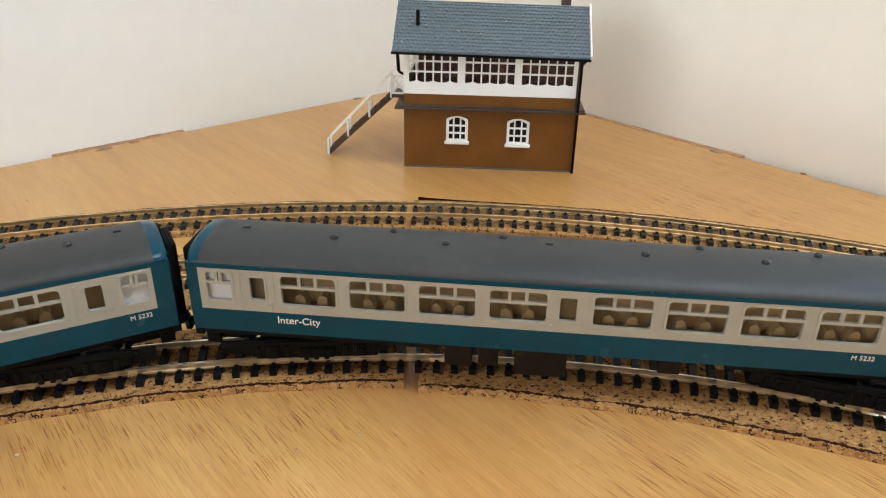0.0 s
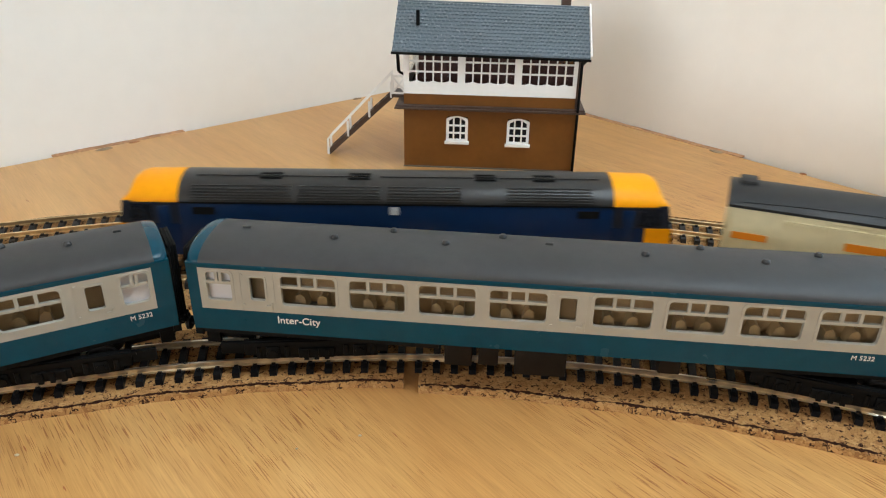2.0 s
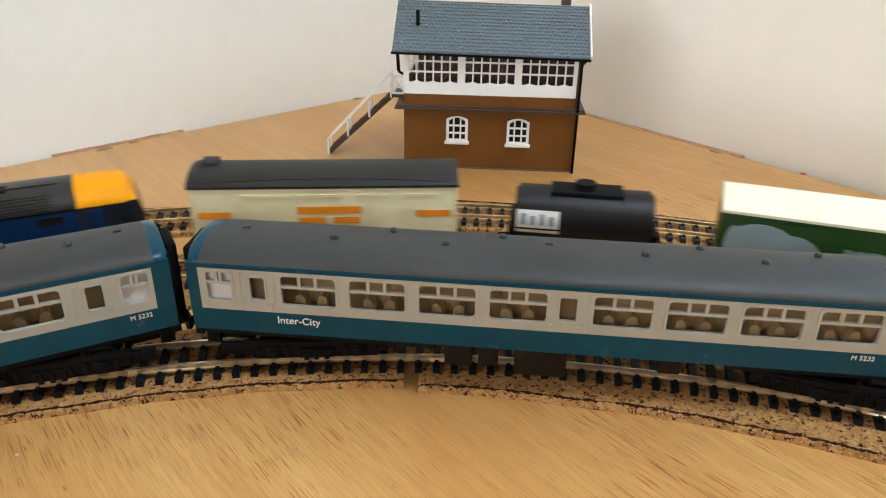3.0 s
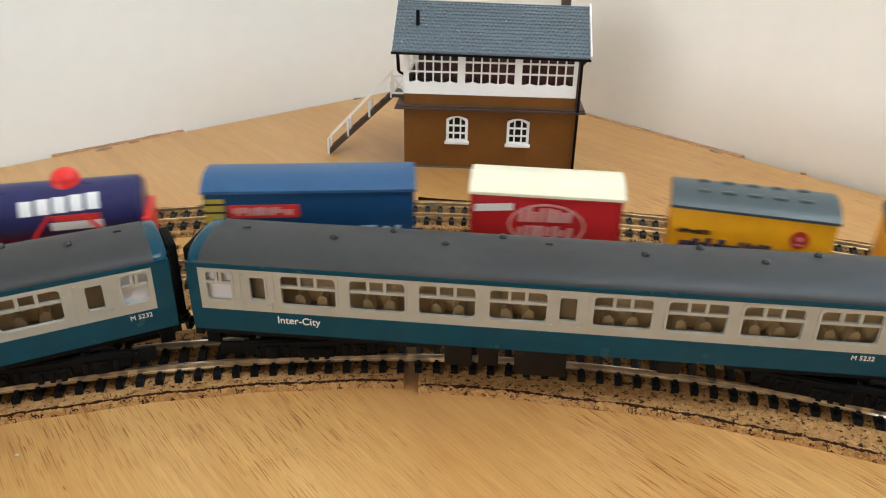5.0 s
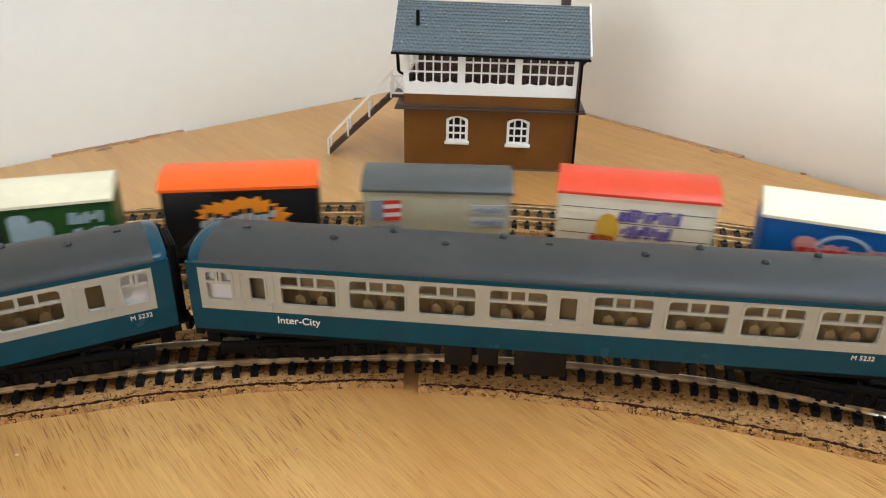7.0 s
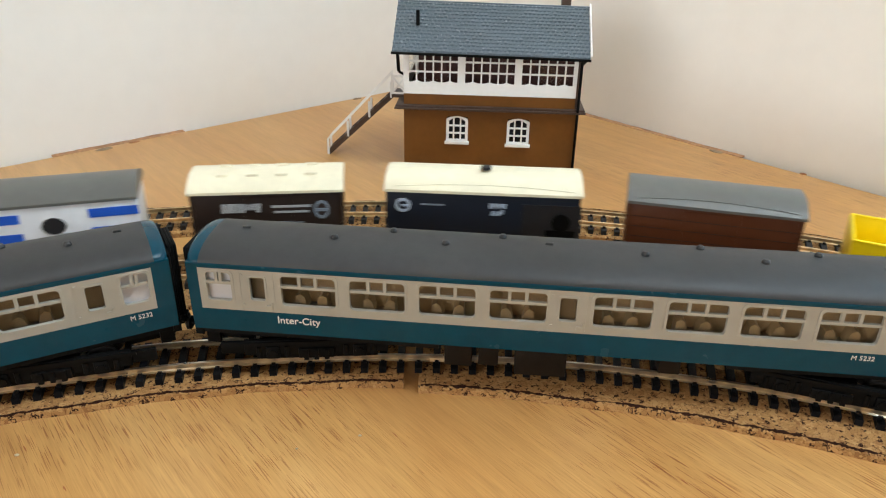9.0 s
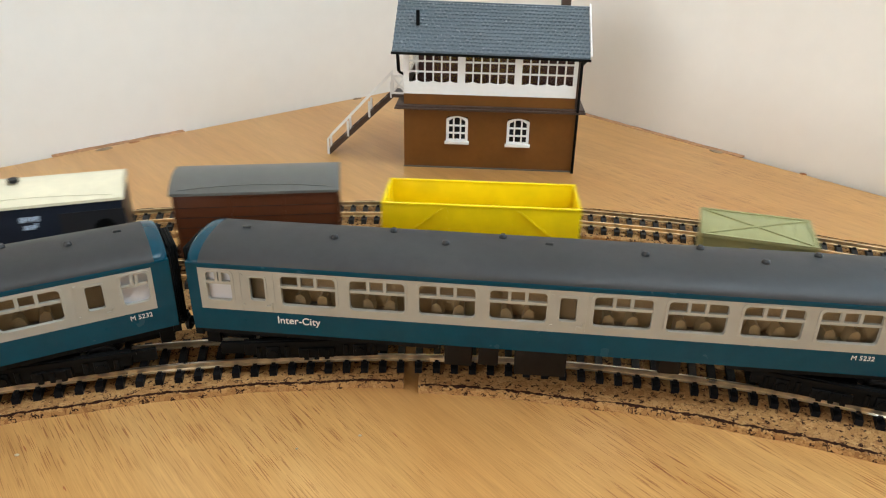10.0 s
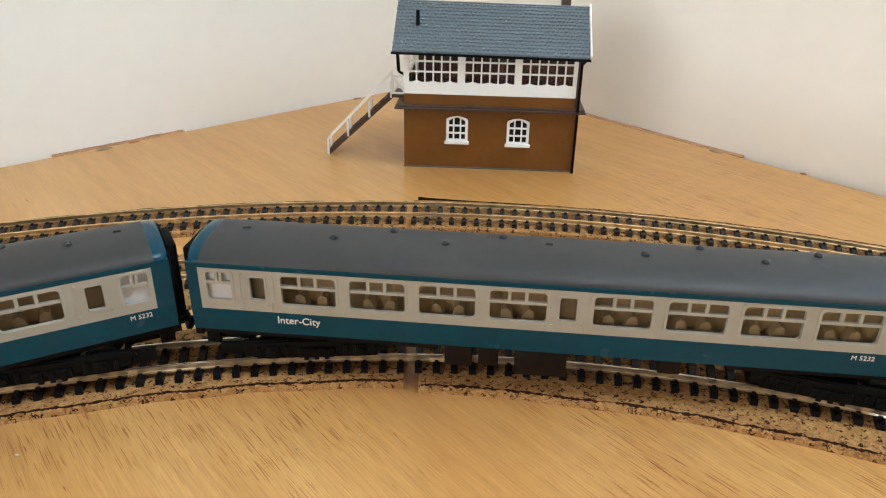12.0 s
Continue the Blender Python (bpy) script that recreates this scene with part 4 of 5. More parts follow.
        box(bm, -27, -25, -13, 13, 7.0, 9.4)
        box(bm, 25, 27, -13, 13, 7.0, 9.4)
        cyl(bm, (0, 0, 13.5), "z", 5, 6.0, 14)
        bogie = part("bogie", bm, BLACK, root, "black moulded bogie")
        bogie.matrix_basis = local
        for d in (-17, 17):
            bm = bmesh.new()
            for s in (-1, 1):
                cyl(bm, (d, s * GAUGE / 2, 5.9), "y", 6.0, 1.6, 24)
                cyl(bm, (d, s * (GAUGE / 2 - 1.0), 5.9), "y", 6.7, 0.5, 24)
            cyl(bm, (d, 0, 5.9), "y", 1.0, 24, 8)
            part("wheelset", bm, STEEL, bogie, "metal wheel pair on an axle")
    # lettering
    yl = -side_profile(24) - 0.12
    lettering("Inter-City", 4.2, LETTER, root, -101.2, yl, 21.6, "lettering", "white lettering", 0.035)
    lettering("M 5232", 2.65, LETTER, root, 107.6 if ca > 0 else 135.6, yl, 23.2, "running_number", "white running number", 0.0)
    # paint chips and a grab rail
    bm = bmesh.new()
    cyl(bm, (-114, -18.1, 21.8), "y", 0.45, 0.6, 10)
    cyl(bm, (127, -18.1, 21.8), "y", 0.45, 0.6, 10)
    part("lamp_bracket", bm, RAIL_BLUE, root)
    return root


coach(0.09864)
coach(-0.5047, 2.2)


# ---- the goods train ----
def angle_mm(a):
    return a * 552 * 1.04


EAVE, PEAK, SOLE = 44.4, 49.8, 12.5
TRAIN = []                                     # (thing, offset behind the locomotive in mm)


def running_gear(root, L, wheel_at, mat=BLACK, width=30.0):
    bm = bmesh.new()
    box(bm, -L / 2 + 1, L / 2 - 1, -width / 2, width / 2, SOLE - 3.5, SOLE, 0.3)
    part("underframe", bm, mat, root, "black plastic underframe")
    for d in wheel_at:
        bm = bmesh.new()
        for s in (-1, 1):
            cyl(bm, (d, s * GAUGE / 2, 6.0), "y", 6.1, 1.6, 20)
            cyl(bm, (d, s * (GAUGE / 2 - 1.0), 6.0), "y", 6.8, 0.5, 20)
        cyl(bm, (d, 0, 6.0), "y", 1.0, 24, 8)
        part("wheelset", bm, MATT_BLACK, root, "black wheel pair")
        for s in (-1, 1):
            bm = bmesh.new()
            prism(bm, [(d - 5, SOLE - 3), (d + 5, SOLE - 3), (d + 2, 4), (d - 2, 4)], *sorted((s * 11.5, s * 13.0)), "y")
            box(bm, d - 7, d + 7, s * 13.4 - 0.6, s * 13.4 + 0.6, 7.4, 9.0)
            part("axle_guard", bm, mat, root)
    for s in (-1, 1):
        bm = bmesh.new()
        for y in (-11.5, 11.5):
            cyl(bm, (s * (L / 2 + 2.0), y, SOLE - 1.5), "x", 0.9, 5.0, 10)
            cyl(bm, (s * (L / 2 + 4.4), y, SOLE - 1.5), "x", 2.3, 0.8, 14)
        part("buffer_pair", bm, BLACK, root)
        bm = bmesh.new()
        box(bm, *sorted((s * (L / 2 - 6), s * (L / 2 + 6.0))), -1.5, 1.5, 7.2, 8.6)
        box(bm, *sorted((s * (L / 2 + 5.0), s * (L / 2 + 6.2))), -5.5, 5.5, 6.2, 9.2)
        strut(bm, (s * (L / 2 + 3.0), 0, 8.0), (s * (L / 2 + 8.0), 0, 10.8), 2.6, 0.8)
        part("coupling", bm, BLACK, root, "black hook coupling")


def curved_roof(L, half, eave, peak, over=0.9, n=18, power=2.2):
    top, low = [], []
    for i in range(n + 1):
        u = -1 + 2 * i / n
        y = (half + over) * u
        z = eave + (peak - eave) * (1 - abs(u) ** power) ** 0.8
        top.append((y, z + 0.6))
    return top + [(half + over, eave - 0.7), (-half - over, eave - 0.7)]


def van(name, label, offset, L, side, roof_mat, roof_label, side_label, eave=EAVE, peak=PEAK, half=16.0, planks=True, ribs=0, strip=None, power=2.2):
    root = thing(name, label, "model wagon", group="wagons of the goods train")
    running_gear(root, L, (-L * 0.29, L * 0.29))
    bm = bmesh.new()
    box(bm, -L / 2, L / 2, -half, half, SOLE, eave - 0.2, 0.4)
    part("body", bm, side, root, side_label)
    if planks:
        def strap(*dims):
            bm = bmesh.new()
            box(bm, *dims)
            part("strap", bm, side, root)
        for s in (-1, 1):
            for x in (-L * 0.16, L * 0.16, -L / 2 + 1.2, L / 2 - 1.2):
                strap(x - 0.6, x + 0.6, s * half - 0.25, s * half + 0.25, SOLE + 0.5, eave - 1.2)
            strap(-L * 0.16 + 0.6, L * 0.16 - 0.6, s * half - 0.22, s * half + 0.22, eave - 2.8, eave - 1.8)
        for e in (-1, 1):
            for y in (-half * 0.5, half * 0.5):
                strap(e * L / 2 - 0.3, e * L / 2 + 0.3, y - 0.8, y + 0.8, SOLE, eave - 0.5)
    bm = bmesh.new()
    prism(bm, curved_roof(L, half, eave, peak, power=power), -L / 2 - 0.8, L / 2 + 0.8)
    roof = part("roof", bm, roof_mat, root, roof_label)
    if ribs:
        for y, zk in ((-7.5, 0.0), (4.0, 0.0)):
            for i in range(ribs):
                x = (-0.5 + (i + 0.5) / ribs) * L * 0.78
                u = abs(y) / (half + 0.9)
                z = eave + (peak - eave) * (1 - u ** power) ** 0.8
                bm = bmesh.new()
                box(bm, x - 2.6, x + 2.6, y - 1.1, y + 1.1, z - 0.6, z + 1.5, 0.4)
                part("roof_rib", bm, roof_mat, roof)
    if strip:
        bm = bmesh.new()
        pts = []
        for i in range(15):
            u = -1 + i / 7
            pts.append((u * L * 0.46, eave + 1.2 + 1.2 * (1 - u * u)))
        loops = []
        for x, z in pts:
            y = -(half + 0.9) * (1 - ((z - eave) / (peak - eave)) ** 1.25) ** (1 / power)
            loops.append([bm.verts.new((x, y + dy, z + 0.55 + dz)) for dy, dz in ((-0.15, 0.0), (0.2, 0.05), (0.15, 0.32), (-0.2, 0.28))])
        for a, b in zip(loops, loops[1:]):
            for k in range(4):
                bm.faces.new((a[k], a[(k + 1) % 4], b[(k + 1) % 4], b[k]))
        bm.faces.new(loops[0])
        bm.faces.new(loops[-1][::-1])
        part("rain_strip", bm, roof_mat, roof, "thin curved rain strip")
    TRAIN.append((root, offset))
    return root


def bar(root, x0, x1, z0, z1, mat, half=16.0, name="marking", label="", depth=0.3):
    bm = bmesh.new()
    box(bm, x0, x1, -half - depth, -half + 0.1, z0, z1)
    part(name, bm, mat, root, label)


def badge(root, outline, mat, half=16.0, name="marking", label="", depth=0.35):
    bm = bmesh.new()
    prism(bm, outline, -half - depth, -half + 0.1, "y")
    part(name, bm, mat, root, label)


def oval(x, z, rx, rz, n=28, turn=0.0):
    c, s = math.cos(turn), math.sin(turn)
    out = []
    for i in range(n):
        a = 2 * math.pi * i / n
        u, v = rx * math.cos(a), rz * math.sin(a)
        out.append((x + u * c - v * s, z + u * s + v * c))
    return out


def tilted(x0, x1, z0, z1, rise):
    return [(x0, z0), (x1, z0 + rise), (x1, z1 + rise), (x0, z1)]


def wrapped(bm, r=14.2, zc=29.0):
    """Bends a flat marking round a tank barrel."""
    bmesh.ops.subdivide_edges(bm, edges=bm.edges[:], cuts=3, use_grid_fill=True)
    ys = [v.co.y for v in bm.verts]
    mid = (min(ys) + max(ys)) / 2
    for v in bm.verts:
        base = -math.sqrt(max(1.0, r ** 2 - (v.co.z - zc) ** 2))
        v.co.y = base - 0.2 if v.co.y < mid else base + 0.6
    return bm


def tank_panel(root, x0, x1, z0, z1, mat, name="marking", label="", grow=0.0, r=14.2, zc=29.0):
    bm = bmesh.new()
    box(bm, x0, x1, -15 - grow, -14, z0, z1)
    wrapped(bm, r, zc)
    if grow:
        bmesh.ops.translate(bm, vec=(0, -grow, 0), verts=bm.verts)
    part(name, bm, mat, root, label)


def scrawl(root, x0, x1, z0, z1, mat, n, seed, half=16.0, rise=0.0, label=""):
    """Writing that cannot be read: a row of upright bars of uneven width and height."""
    rng = random.Random(seed)
    bm = bmesh.new()
    n *= 2
    step = (x1 - x0) / n
    for i in range(n):
        a = x0 + step * i
        w = step * rng.uniform(0.64, 0.94)
        up = rise * i / n
        low = rng.choice((0.0, 0.0, 0.0, 0.3))
        high = rng.choice((1.0, 1.0, 0.72, 0.9))
        h = z1 - z0
        k = h * 0.12
        prism(bm, [(a, z0 + up + h * low), (a + w, z0 + up + h * low), (a + w + k, z0 + up + h * high), (a + k, z0 + up + h * high)], -half - 0.42, -half + 0.1, "y")
    part("lettering", bm, mat, root, label)


P_WHITE = paint("print_white", (0.76, 0.76, 0.74))
P_GREY = paint("print_grey", (0.42, 0.45, 0.47))
P_ORANGE = paint("print_orange", (0.80, 0.26, 0.02))
P_RED = paint("print_red", (0.55, 0.035, 0.03))
P_BLUE = paint("print_blue", (0.02, 0.10, 0.52))
P_NAVY = paint("print_navy", (0.02, 0.03, 0.11))
P_DARK = paint("print_dark", (0.02, 0.02, 0.022))
P_PALE = paint("print_pale_blue", (0.45, 0.55, 0.68))
P_GOLD = paint("print_gold", (0.72, 0.45, 0.06))
P_SLATE = paint("print_slate_blue", (0.22, 0.27, 0.33))
P_MIST = paint("print_mist_blue", (0.28, 0.37, 0.41))
P_VIOLET = paint("print_violet", (0.13, 0.10, 0.36))
P_ROSE = paint("print_rose", (0.62, 0.30, 0.29))
P_OLIVE = paint("print_olive_yellow", (0.42, 0.34, 0.06))
S_IVORY = paint("ivory_side", (0.72, 0.65, 0.41))
S_GREEN = paint("green_side", (0.018, 0.062, 0.014))
S_BLUE = paint("blue_side", (0.006, 0.045, 0.125))
S_BLUE_TOP = paint("blue_roof", (0.030, 0.090, 0.195))
S_RED = paint("red_side", (0.46, 0.018, 0.022))
S_YELLOW = paint("yellow_side", (0.80, 0.38, 0.012))
S_BLACK = material("black_side", (0.007, 0.007, 0.008), 0.45, var=0.05, scale=220, spec=0.3)
S_ORANGE = paint("orange_roof", (0.80, 0.115, 0.012))
DARK_ROOF = paint("dark_grey_roof", (0.075, 0.080, 0.078))
S_STONE = paint("stone_side", (0.40, 0.375, 0.27))
S_REDTOP = paint("red_roof", (0.66, 0.060, 0.022))
S_CREAM = paint("cream_side", (0.76, 0.71, 0.58))
S_MIDBLUE = paint("mid_blue_side", (0.004, 0.095, 0.35))
S_WHITE = paint("white_side", (0.72, 0.74, 0.76))
S_UMBER = paint("umber_side", (0.028, 0.018, 0.014))
S_INK = paint("blue_black_side", (0.012, 0.016, 0.026))
S_BAUXITE = paint("bauxite_side", (0.095, 0.030, 0.012))
S_LEMON = paint("lemon_plastic", (0.90, 0.66, 0.005), 0.32)
S_AMBER = paint("amber_plastic", (0.85, 0.38, 0.01), 0.35)
S_OLIVE = paint("olive_side", (0.30, 0.29, 0.13))
S_PURPLE = paint("tank_blue", (0.026, 0.027, 0.095), 0.3)
S_VERMILION = paint("vermilion", (0.70, 0.03, 0.025))


def locomotive():
    root = thing("diesel_locomotive", "blue model diesel locomotive with yellow cab ends", "model locomotive")
    L, half, eave, peak = 263.0, 16.8, 38.3, 47.6
    nose = 29.0

    def section(k, zlow, ztop):
        pts = []
        for i in range(17):
            u = -1 + i / 8
            y = half * k * math.sin(u * math.pi / 2)
            z = eave + (ztop - eave) * (1 - abs(math.sin(u * math.pi / 2)) ** 2.3) ** 0.7
            pts.append((y, z))
        return pts + [(half * k, zlow), (-half * k, zlow)]
    bm = bmesh.new()
    box(bm, -L / 2 + nose, L / 2 - nose, -half, half, SOLE - 2, eave, 0.3)
    part("body_side", bm, LOCO_BLUE, root, "dark blue body side")
    bm = bmesh.new()
    prism(bm, section(1.0, eave - 0.5, peak), -L / 2 + nose, L / 2 - nose)
    roof = part("roof", bm, LOCO_ROOF, root, "dark grey roof with grilles")
    bm = bmesh.new()
    box(bm, -L / 2 + nose, L / 2 - nose, -half - 0.35, -half + 0.2, eave - 0.9, eave - 0.1)
    box(bm, -L / 2 + nose, L / 2 - nose, half - 0.2, half + 0.35, eave - 0.9, eave - 0.1)
    part("roof_seam", bm, BLACK, roof)

    def roof_y(z):
        return -half * max(0.0, 1 - ((z - eave) / (peak - eave)) ** (1 / 0.7)) ** (1 / 2.3)
    # long grille slats on the roof shoulder
    for x0, x1 in ((-96, -50), (-46, -8), (-4, 30), (52, 92)):
        for i in range(6):
            z = eave + 1.0 + i * 1.05
            y = roof_y(z)
            bm = bmesh.new()
            box(bm, x0, x1, y - 0.45, y + 0.8, z - 0.2, z + 0.25)
            part("grille_slat", bm, LOCO_ROOF, roof)
    for x in (-18, 42, -60, 70):
        for k in range(3):
            bm = bmesh.new()
            box(bm, x - 5, x + 5, -7.5 + k * 2.2, -6.3 + k * 2.2, peak - 2.2, peak - 0.2 + 0.25 * k)
            part("exhaust_slot", bm, MATT_BLACK, roof)
    for x0, x1 in ((-95, -20), (-8, 36), (48, 96)):
        bm = bmesh.new()
        box(bm, x0, x1, -5.6, -5.1, peak - 1.0, peak + 0.1)
        part("roof_rib", bm, LOCO_ROOF, roof)
    # cabs
    for s in (-1, 1):
        def at(d):
            return s * (L / 2 - d)
        rows = [(nose, 1.0, peak), (10.0, 0.99, peak - 0.4), (6.5, 0.97, peak - 2.0), (5.4, 0.96, eave + 4.5)]
        bm = bmesh.new()
        loops = []
        for d, k, top in rows:
            loops.append([bm.verts.new((at(d), y, z)) for y, z in section(k, eave - 0.5, top)])
        loops.append([bm.verts.new((at(3.2), v.co.y * 0.985, min(v.co.z, eave + 0.5) if v.co.z > eave else v.co.z)) for v in loops[-1]])
        for r0, r1 in zip(loops, loops[1:]):
            n = len(r0)
            for i in range(n):
                bm.faces.new((r0[i], r0[(i + 1) % n], r1[(i + 1) % n], r1[i]))
        bm.faces.new(loops[0])
        bm.faces.new(loops[-1])
        part("cab_roof", bm, LOCO_YELLOW, root, "yellow cab roof")
        # window zone, dark
        bm = bmesh.new()
        prism(bm, [(at(nose), eave - 11.5), (at(0.6), eave - 11.5), (at(3.0), eave), (at(nose), eave)], -half + 0.4, half - 0.4, "y")
        part("cab_window_band", bm, S_INK, root, "dark cab window surround")
        bm = bmesh.new()
        for y in (-half - 0.05, half - 0.5):
            prism(bm, [(at(16.0), eave - 9.8), (at(5.5), eave - 9.8), (at(6.4), eave - 1.6), (at(16.0), eave - 1.6)], y, y + 0.6, "y")
        for y0, y1 in ((-14.5, -1.0), (1.0, 14.5)):
            prism(bm, [(at(0.9), eave - 10), (at(0.3), eave - 10), (at(2.4), eave - 1.4), (at(3.2), eave - 1.4)], y0, y1, "y")
        part("cab_glazing", bm, DARK_GLASS, root, "dark cab windows")
        bm = bmesh.new()
        prism(bm, [(at(nose), SOLE - 2), (at(13.0), SOLE - 2), (at(13.0), eave - 11.5), (at(nose), eave - 11.5)], -half, half, "y")
        part("cab_side", bm, LOCO_BLUE, root)
        bm = bmesh.new()
        prism(bm, [(at(13.0), SOLE - 2), (at(0.0), SOLE - 2), (at(0.0), eave - 12.5), (at(0.6), eave - 11.5), (at(13.0), eave - 11.5)], -half + 0.2, half - 0.2, "y")
        part("cab_front", bm, LOCO_YELLOW, root, "yellow cab front")
        bm = bmesh.new()
        box(bm, *sorted((at(24.5), at(19.0))), -half - 0.2, half + 0.2, eave - 22, eave - 2.4, 0.3)
        part("cab_door", bm, LOCO_BLUE, root, "blue cab door")
        bm = bmesh.new()
        box(bm, *sorted((at(46), at(35.5))), -half - 0.15, half + 0.15, eave - 6.5, eave - 2.8)
        part("side_window", bm, MATT_BLACK, root, "black side window")
        bm = bmesh.new()
        for y in (-11.5, 11.5):
            cyl(bm, (at(-2.0), y, SOLE), "x", 1.0, 5, 10)
            cyl(bm, (at(-4.4), y, SOLE), "x", 2.7, 0.9, 14)
        box(bm, *sorted((at(4), at(-6))), -1.5, 1.5, 7.2, 8.6)
        part("buffer_pair", bm, BLACK, root)
        bm = bmesh.new()
        bx = s * 72
        for y in (-12.5, 12.5):
            box(bm, bx - 34, bx + 34, y - 1.5, y + 1.5, 4.0, 10.5, 0.5)
            for d in (-24, 0, 24):
                cyl(bm, (bx + d, y * 1.12, 6.2), "y", 2.4, 1.4, 12)
        box(bm, bx - 30, bx + 30, -11, 11, 8.0, 10.6)
        bogie = part("bogie", bm, BLACK, root, "black six-wheel bogie")
        for d in (-24, 0, 24):
            bm = bmesh.new()
            for y in (-GAUGE / 2, GAUGE / 2):
                cyl(bm, (bx + d, y, 7.0), "y", 7.0, 1.8, 24)
            cyl(bm, (bx + d, 0, 7.0), "y", 1.2, 22, 8)
            part("wheelset", bm, STEEL, bogie)
    bm = bmesh.new()
    box(bm, -26, 26, -13.5, 13.5, 3.5, 11, 0.6)
    part("fuel_tank", bm, BLACK, root)
    bm = bmesh.new()
    box(bm, -3.2, 1.0, -half - 0.25, -half + 0.2, eave - 5.6, eave - 1.8)
    part("white_panel", bm, P_GREY, root, "small pale panel")
    TRAIN.append((root, 0.5))


def tank_wagon(name, label, offset, L, barrel, frame_mat, decorate, r=14.2, zc=29.0):
    root = thing(name, label, "model wagon", group="wagons of the goods train")
    running_gear(root, L, (-L * 0.29, L * 0.29), frame_mat)
    bm = bmesh.new()
    cyl(bm, (0, 0, zc), "x", r, L - 8, 64)
    edges = [e for e in bm.edges if len(e.link_faces) == 2 and abs(abs(e.verts[0].co.x) - (L - 8) / 2) < 0.1 and abs(abs(e.verts[1].co.x) - (L - 8) / 2) < 0.1]
    bmesh.ops.bevel(bm, geom=edges, offset=1.6, segments=3, affect="EDGES")
    part("barrel", bm, barrel, root)
    for x in (-L / 2 + 3, L / 2 - 3):
        bm = bmesh.new()
        box(bm, x - 1.8, x + 1.8, -14.2, 14.2, SOLE, zc - 2.0, 0.4)
        strut(bm, (x, -13.5, 20), (x * 0.9, -8.5, zc + 2), 1.0, 1.0)
        strut(bm, (x, 13.5, 20), (x * 0.9, 8.5, zc + 2), 1.0, 1.0)
        part("end_cradle", bm, frame_mat, root)
    decorate(root, L)
    TRAIN.append((root, offset))
    return root


def open_wagon(name, label, offset, L, mat, top, half=16.4):
    root = thing(name, label, "model wagon", group="wagons of the goods train")
    running_gear(root, L, (-L * 0.29, L * 0.29))
    for s in (-1, 1):
        bm = bmesh.new()
        box(bm, -L / 2, L / 2, *sorted((s * half, s * (half - 1.1))), SOLE, top, 0.25)
        side = part("side", bm, mat, root)
        for x in (-L * 0.17, L * 0.17):
            bm = bmesh.new()
            box(bm, x - 0.7, x + 0.7, *sorted((s * (half + 0.35), s * (half - 0.3))), SOLE + 1, top - 1.2)
            part("post", bm, mat, side)
        for e in (-1, 1):
            bm = bmesh.new()
            strut(bm, (e * (L / 2 - 2), s * (half + 0.1), SOLE + 2), (e * L * 0.19, s * (half + 0.1), top - 2), 0.9, 0.6)
            part("brace", bm, mat, side)
        bm = bmesh.new()
        box(bm, -L / 2, L / 2, *sorted((s * (half + 0.3), s * (half - 1.3))), top - 1.0, top + 0.15, 0.2)
        part("top_rail", bm, mat, side)
    for s in (-1, 1):
        bm = bmesh.new()
        box(bm, *sorted((s * L / 2, s * (L / 2 - 1.1))), -half + 1.1, half - 1.1, SOLE, top, 0.25)
        part("end", bm, mat, root)
    bm = bmesh.new()
    box(bm, -L / 2 + 1.1, L / 2 - 1.1, -half + 1.1, half - 1.1, SOLE, SOLE + 1.2)
    part("floor", bm, mat, root)
    TRAIN.append((root, offset))
    return root


locomotive()

w = van("bogie_van", "long ivory van with a black roof and orange panels", angle_mm(0.380), 124.1, S_IVORY, BLACK_ROOF, "black curved roof", "ivory side",
        eave=46.5, peak=51.6, planks=True, strip=True)
bm = bmesh.new()
box(bm, -59, -51, -2, 8, 48, 53.8, 0.8)
part("roof_box", bm, BLACK_ROOF, w, "black roof housing")
for x0, x1 in ((-38, -17), (-13, 9), (15, 30), (38, 52)):
    bar(w, x0, x1, 41.6, 42.8, S_IVORY, depth=0.7, name="louvre", label="moulded ivory louvre")
for x0, x1, z0, z1 in ((-59, -44, 31.0, 34.2), (-13, 17, 33.0, 36.6), (-13, 0, 28.0, 31.2), (4, 16, 28.0, 31.2), (43, 59, 31.0, 34.2)):
    bar(w, x0, x1, z0, z1, P_ORANGE, label="orange lettering panel")


def black_tank_marks(root, L):
    bm = bmesh.new()
    box(bm, -16, 18, -7.5, 7.5, 41.5, 43.4, 0.3)
    for x in (-15, 17):
        strut(bm, (x, -7, 42), (x, -11.5, 36), 0.8, 0.8)
    cyl(bm, (0, 0, 44.5), "z", 5.0, 4, 18)
    part("walkway", bm, MATT_BLACK, root, "black walkway and filler")
    tank_panel(root, -L / 2 + 5.0, -L / 2 + 25, 27.0, 35.5, P_WHITE, label="white panel")
    tank_panel(root, -L / 2 + 5.0, -L / 2 + 25, 24.4, 25.8, P_WHITE, label="white panel")
    for k in range(4):
        tank_panel(root, -L / 2 + 7 + k * 4.4, -L / 2 + 9.4 + k * 4.4, 28.6, 34.0 - (k % 2), P_SLATE, "lettering", "", 0.15)


TANK_R, TANK_Z = 13.8, 35.4


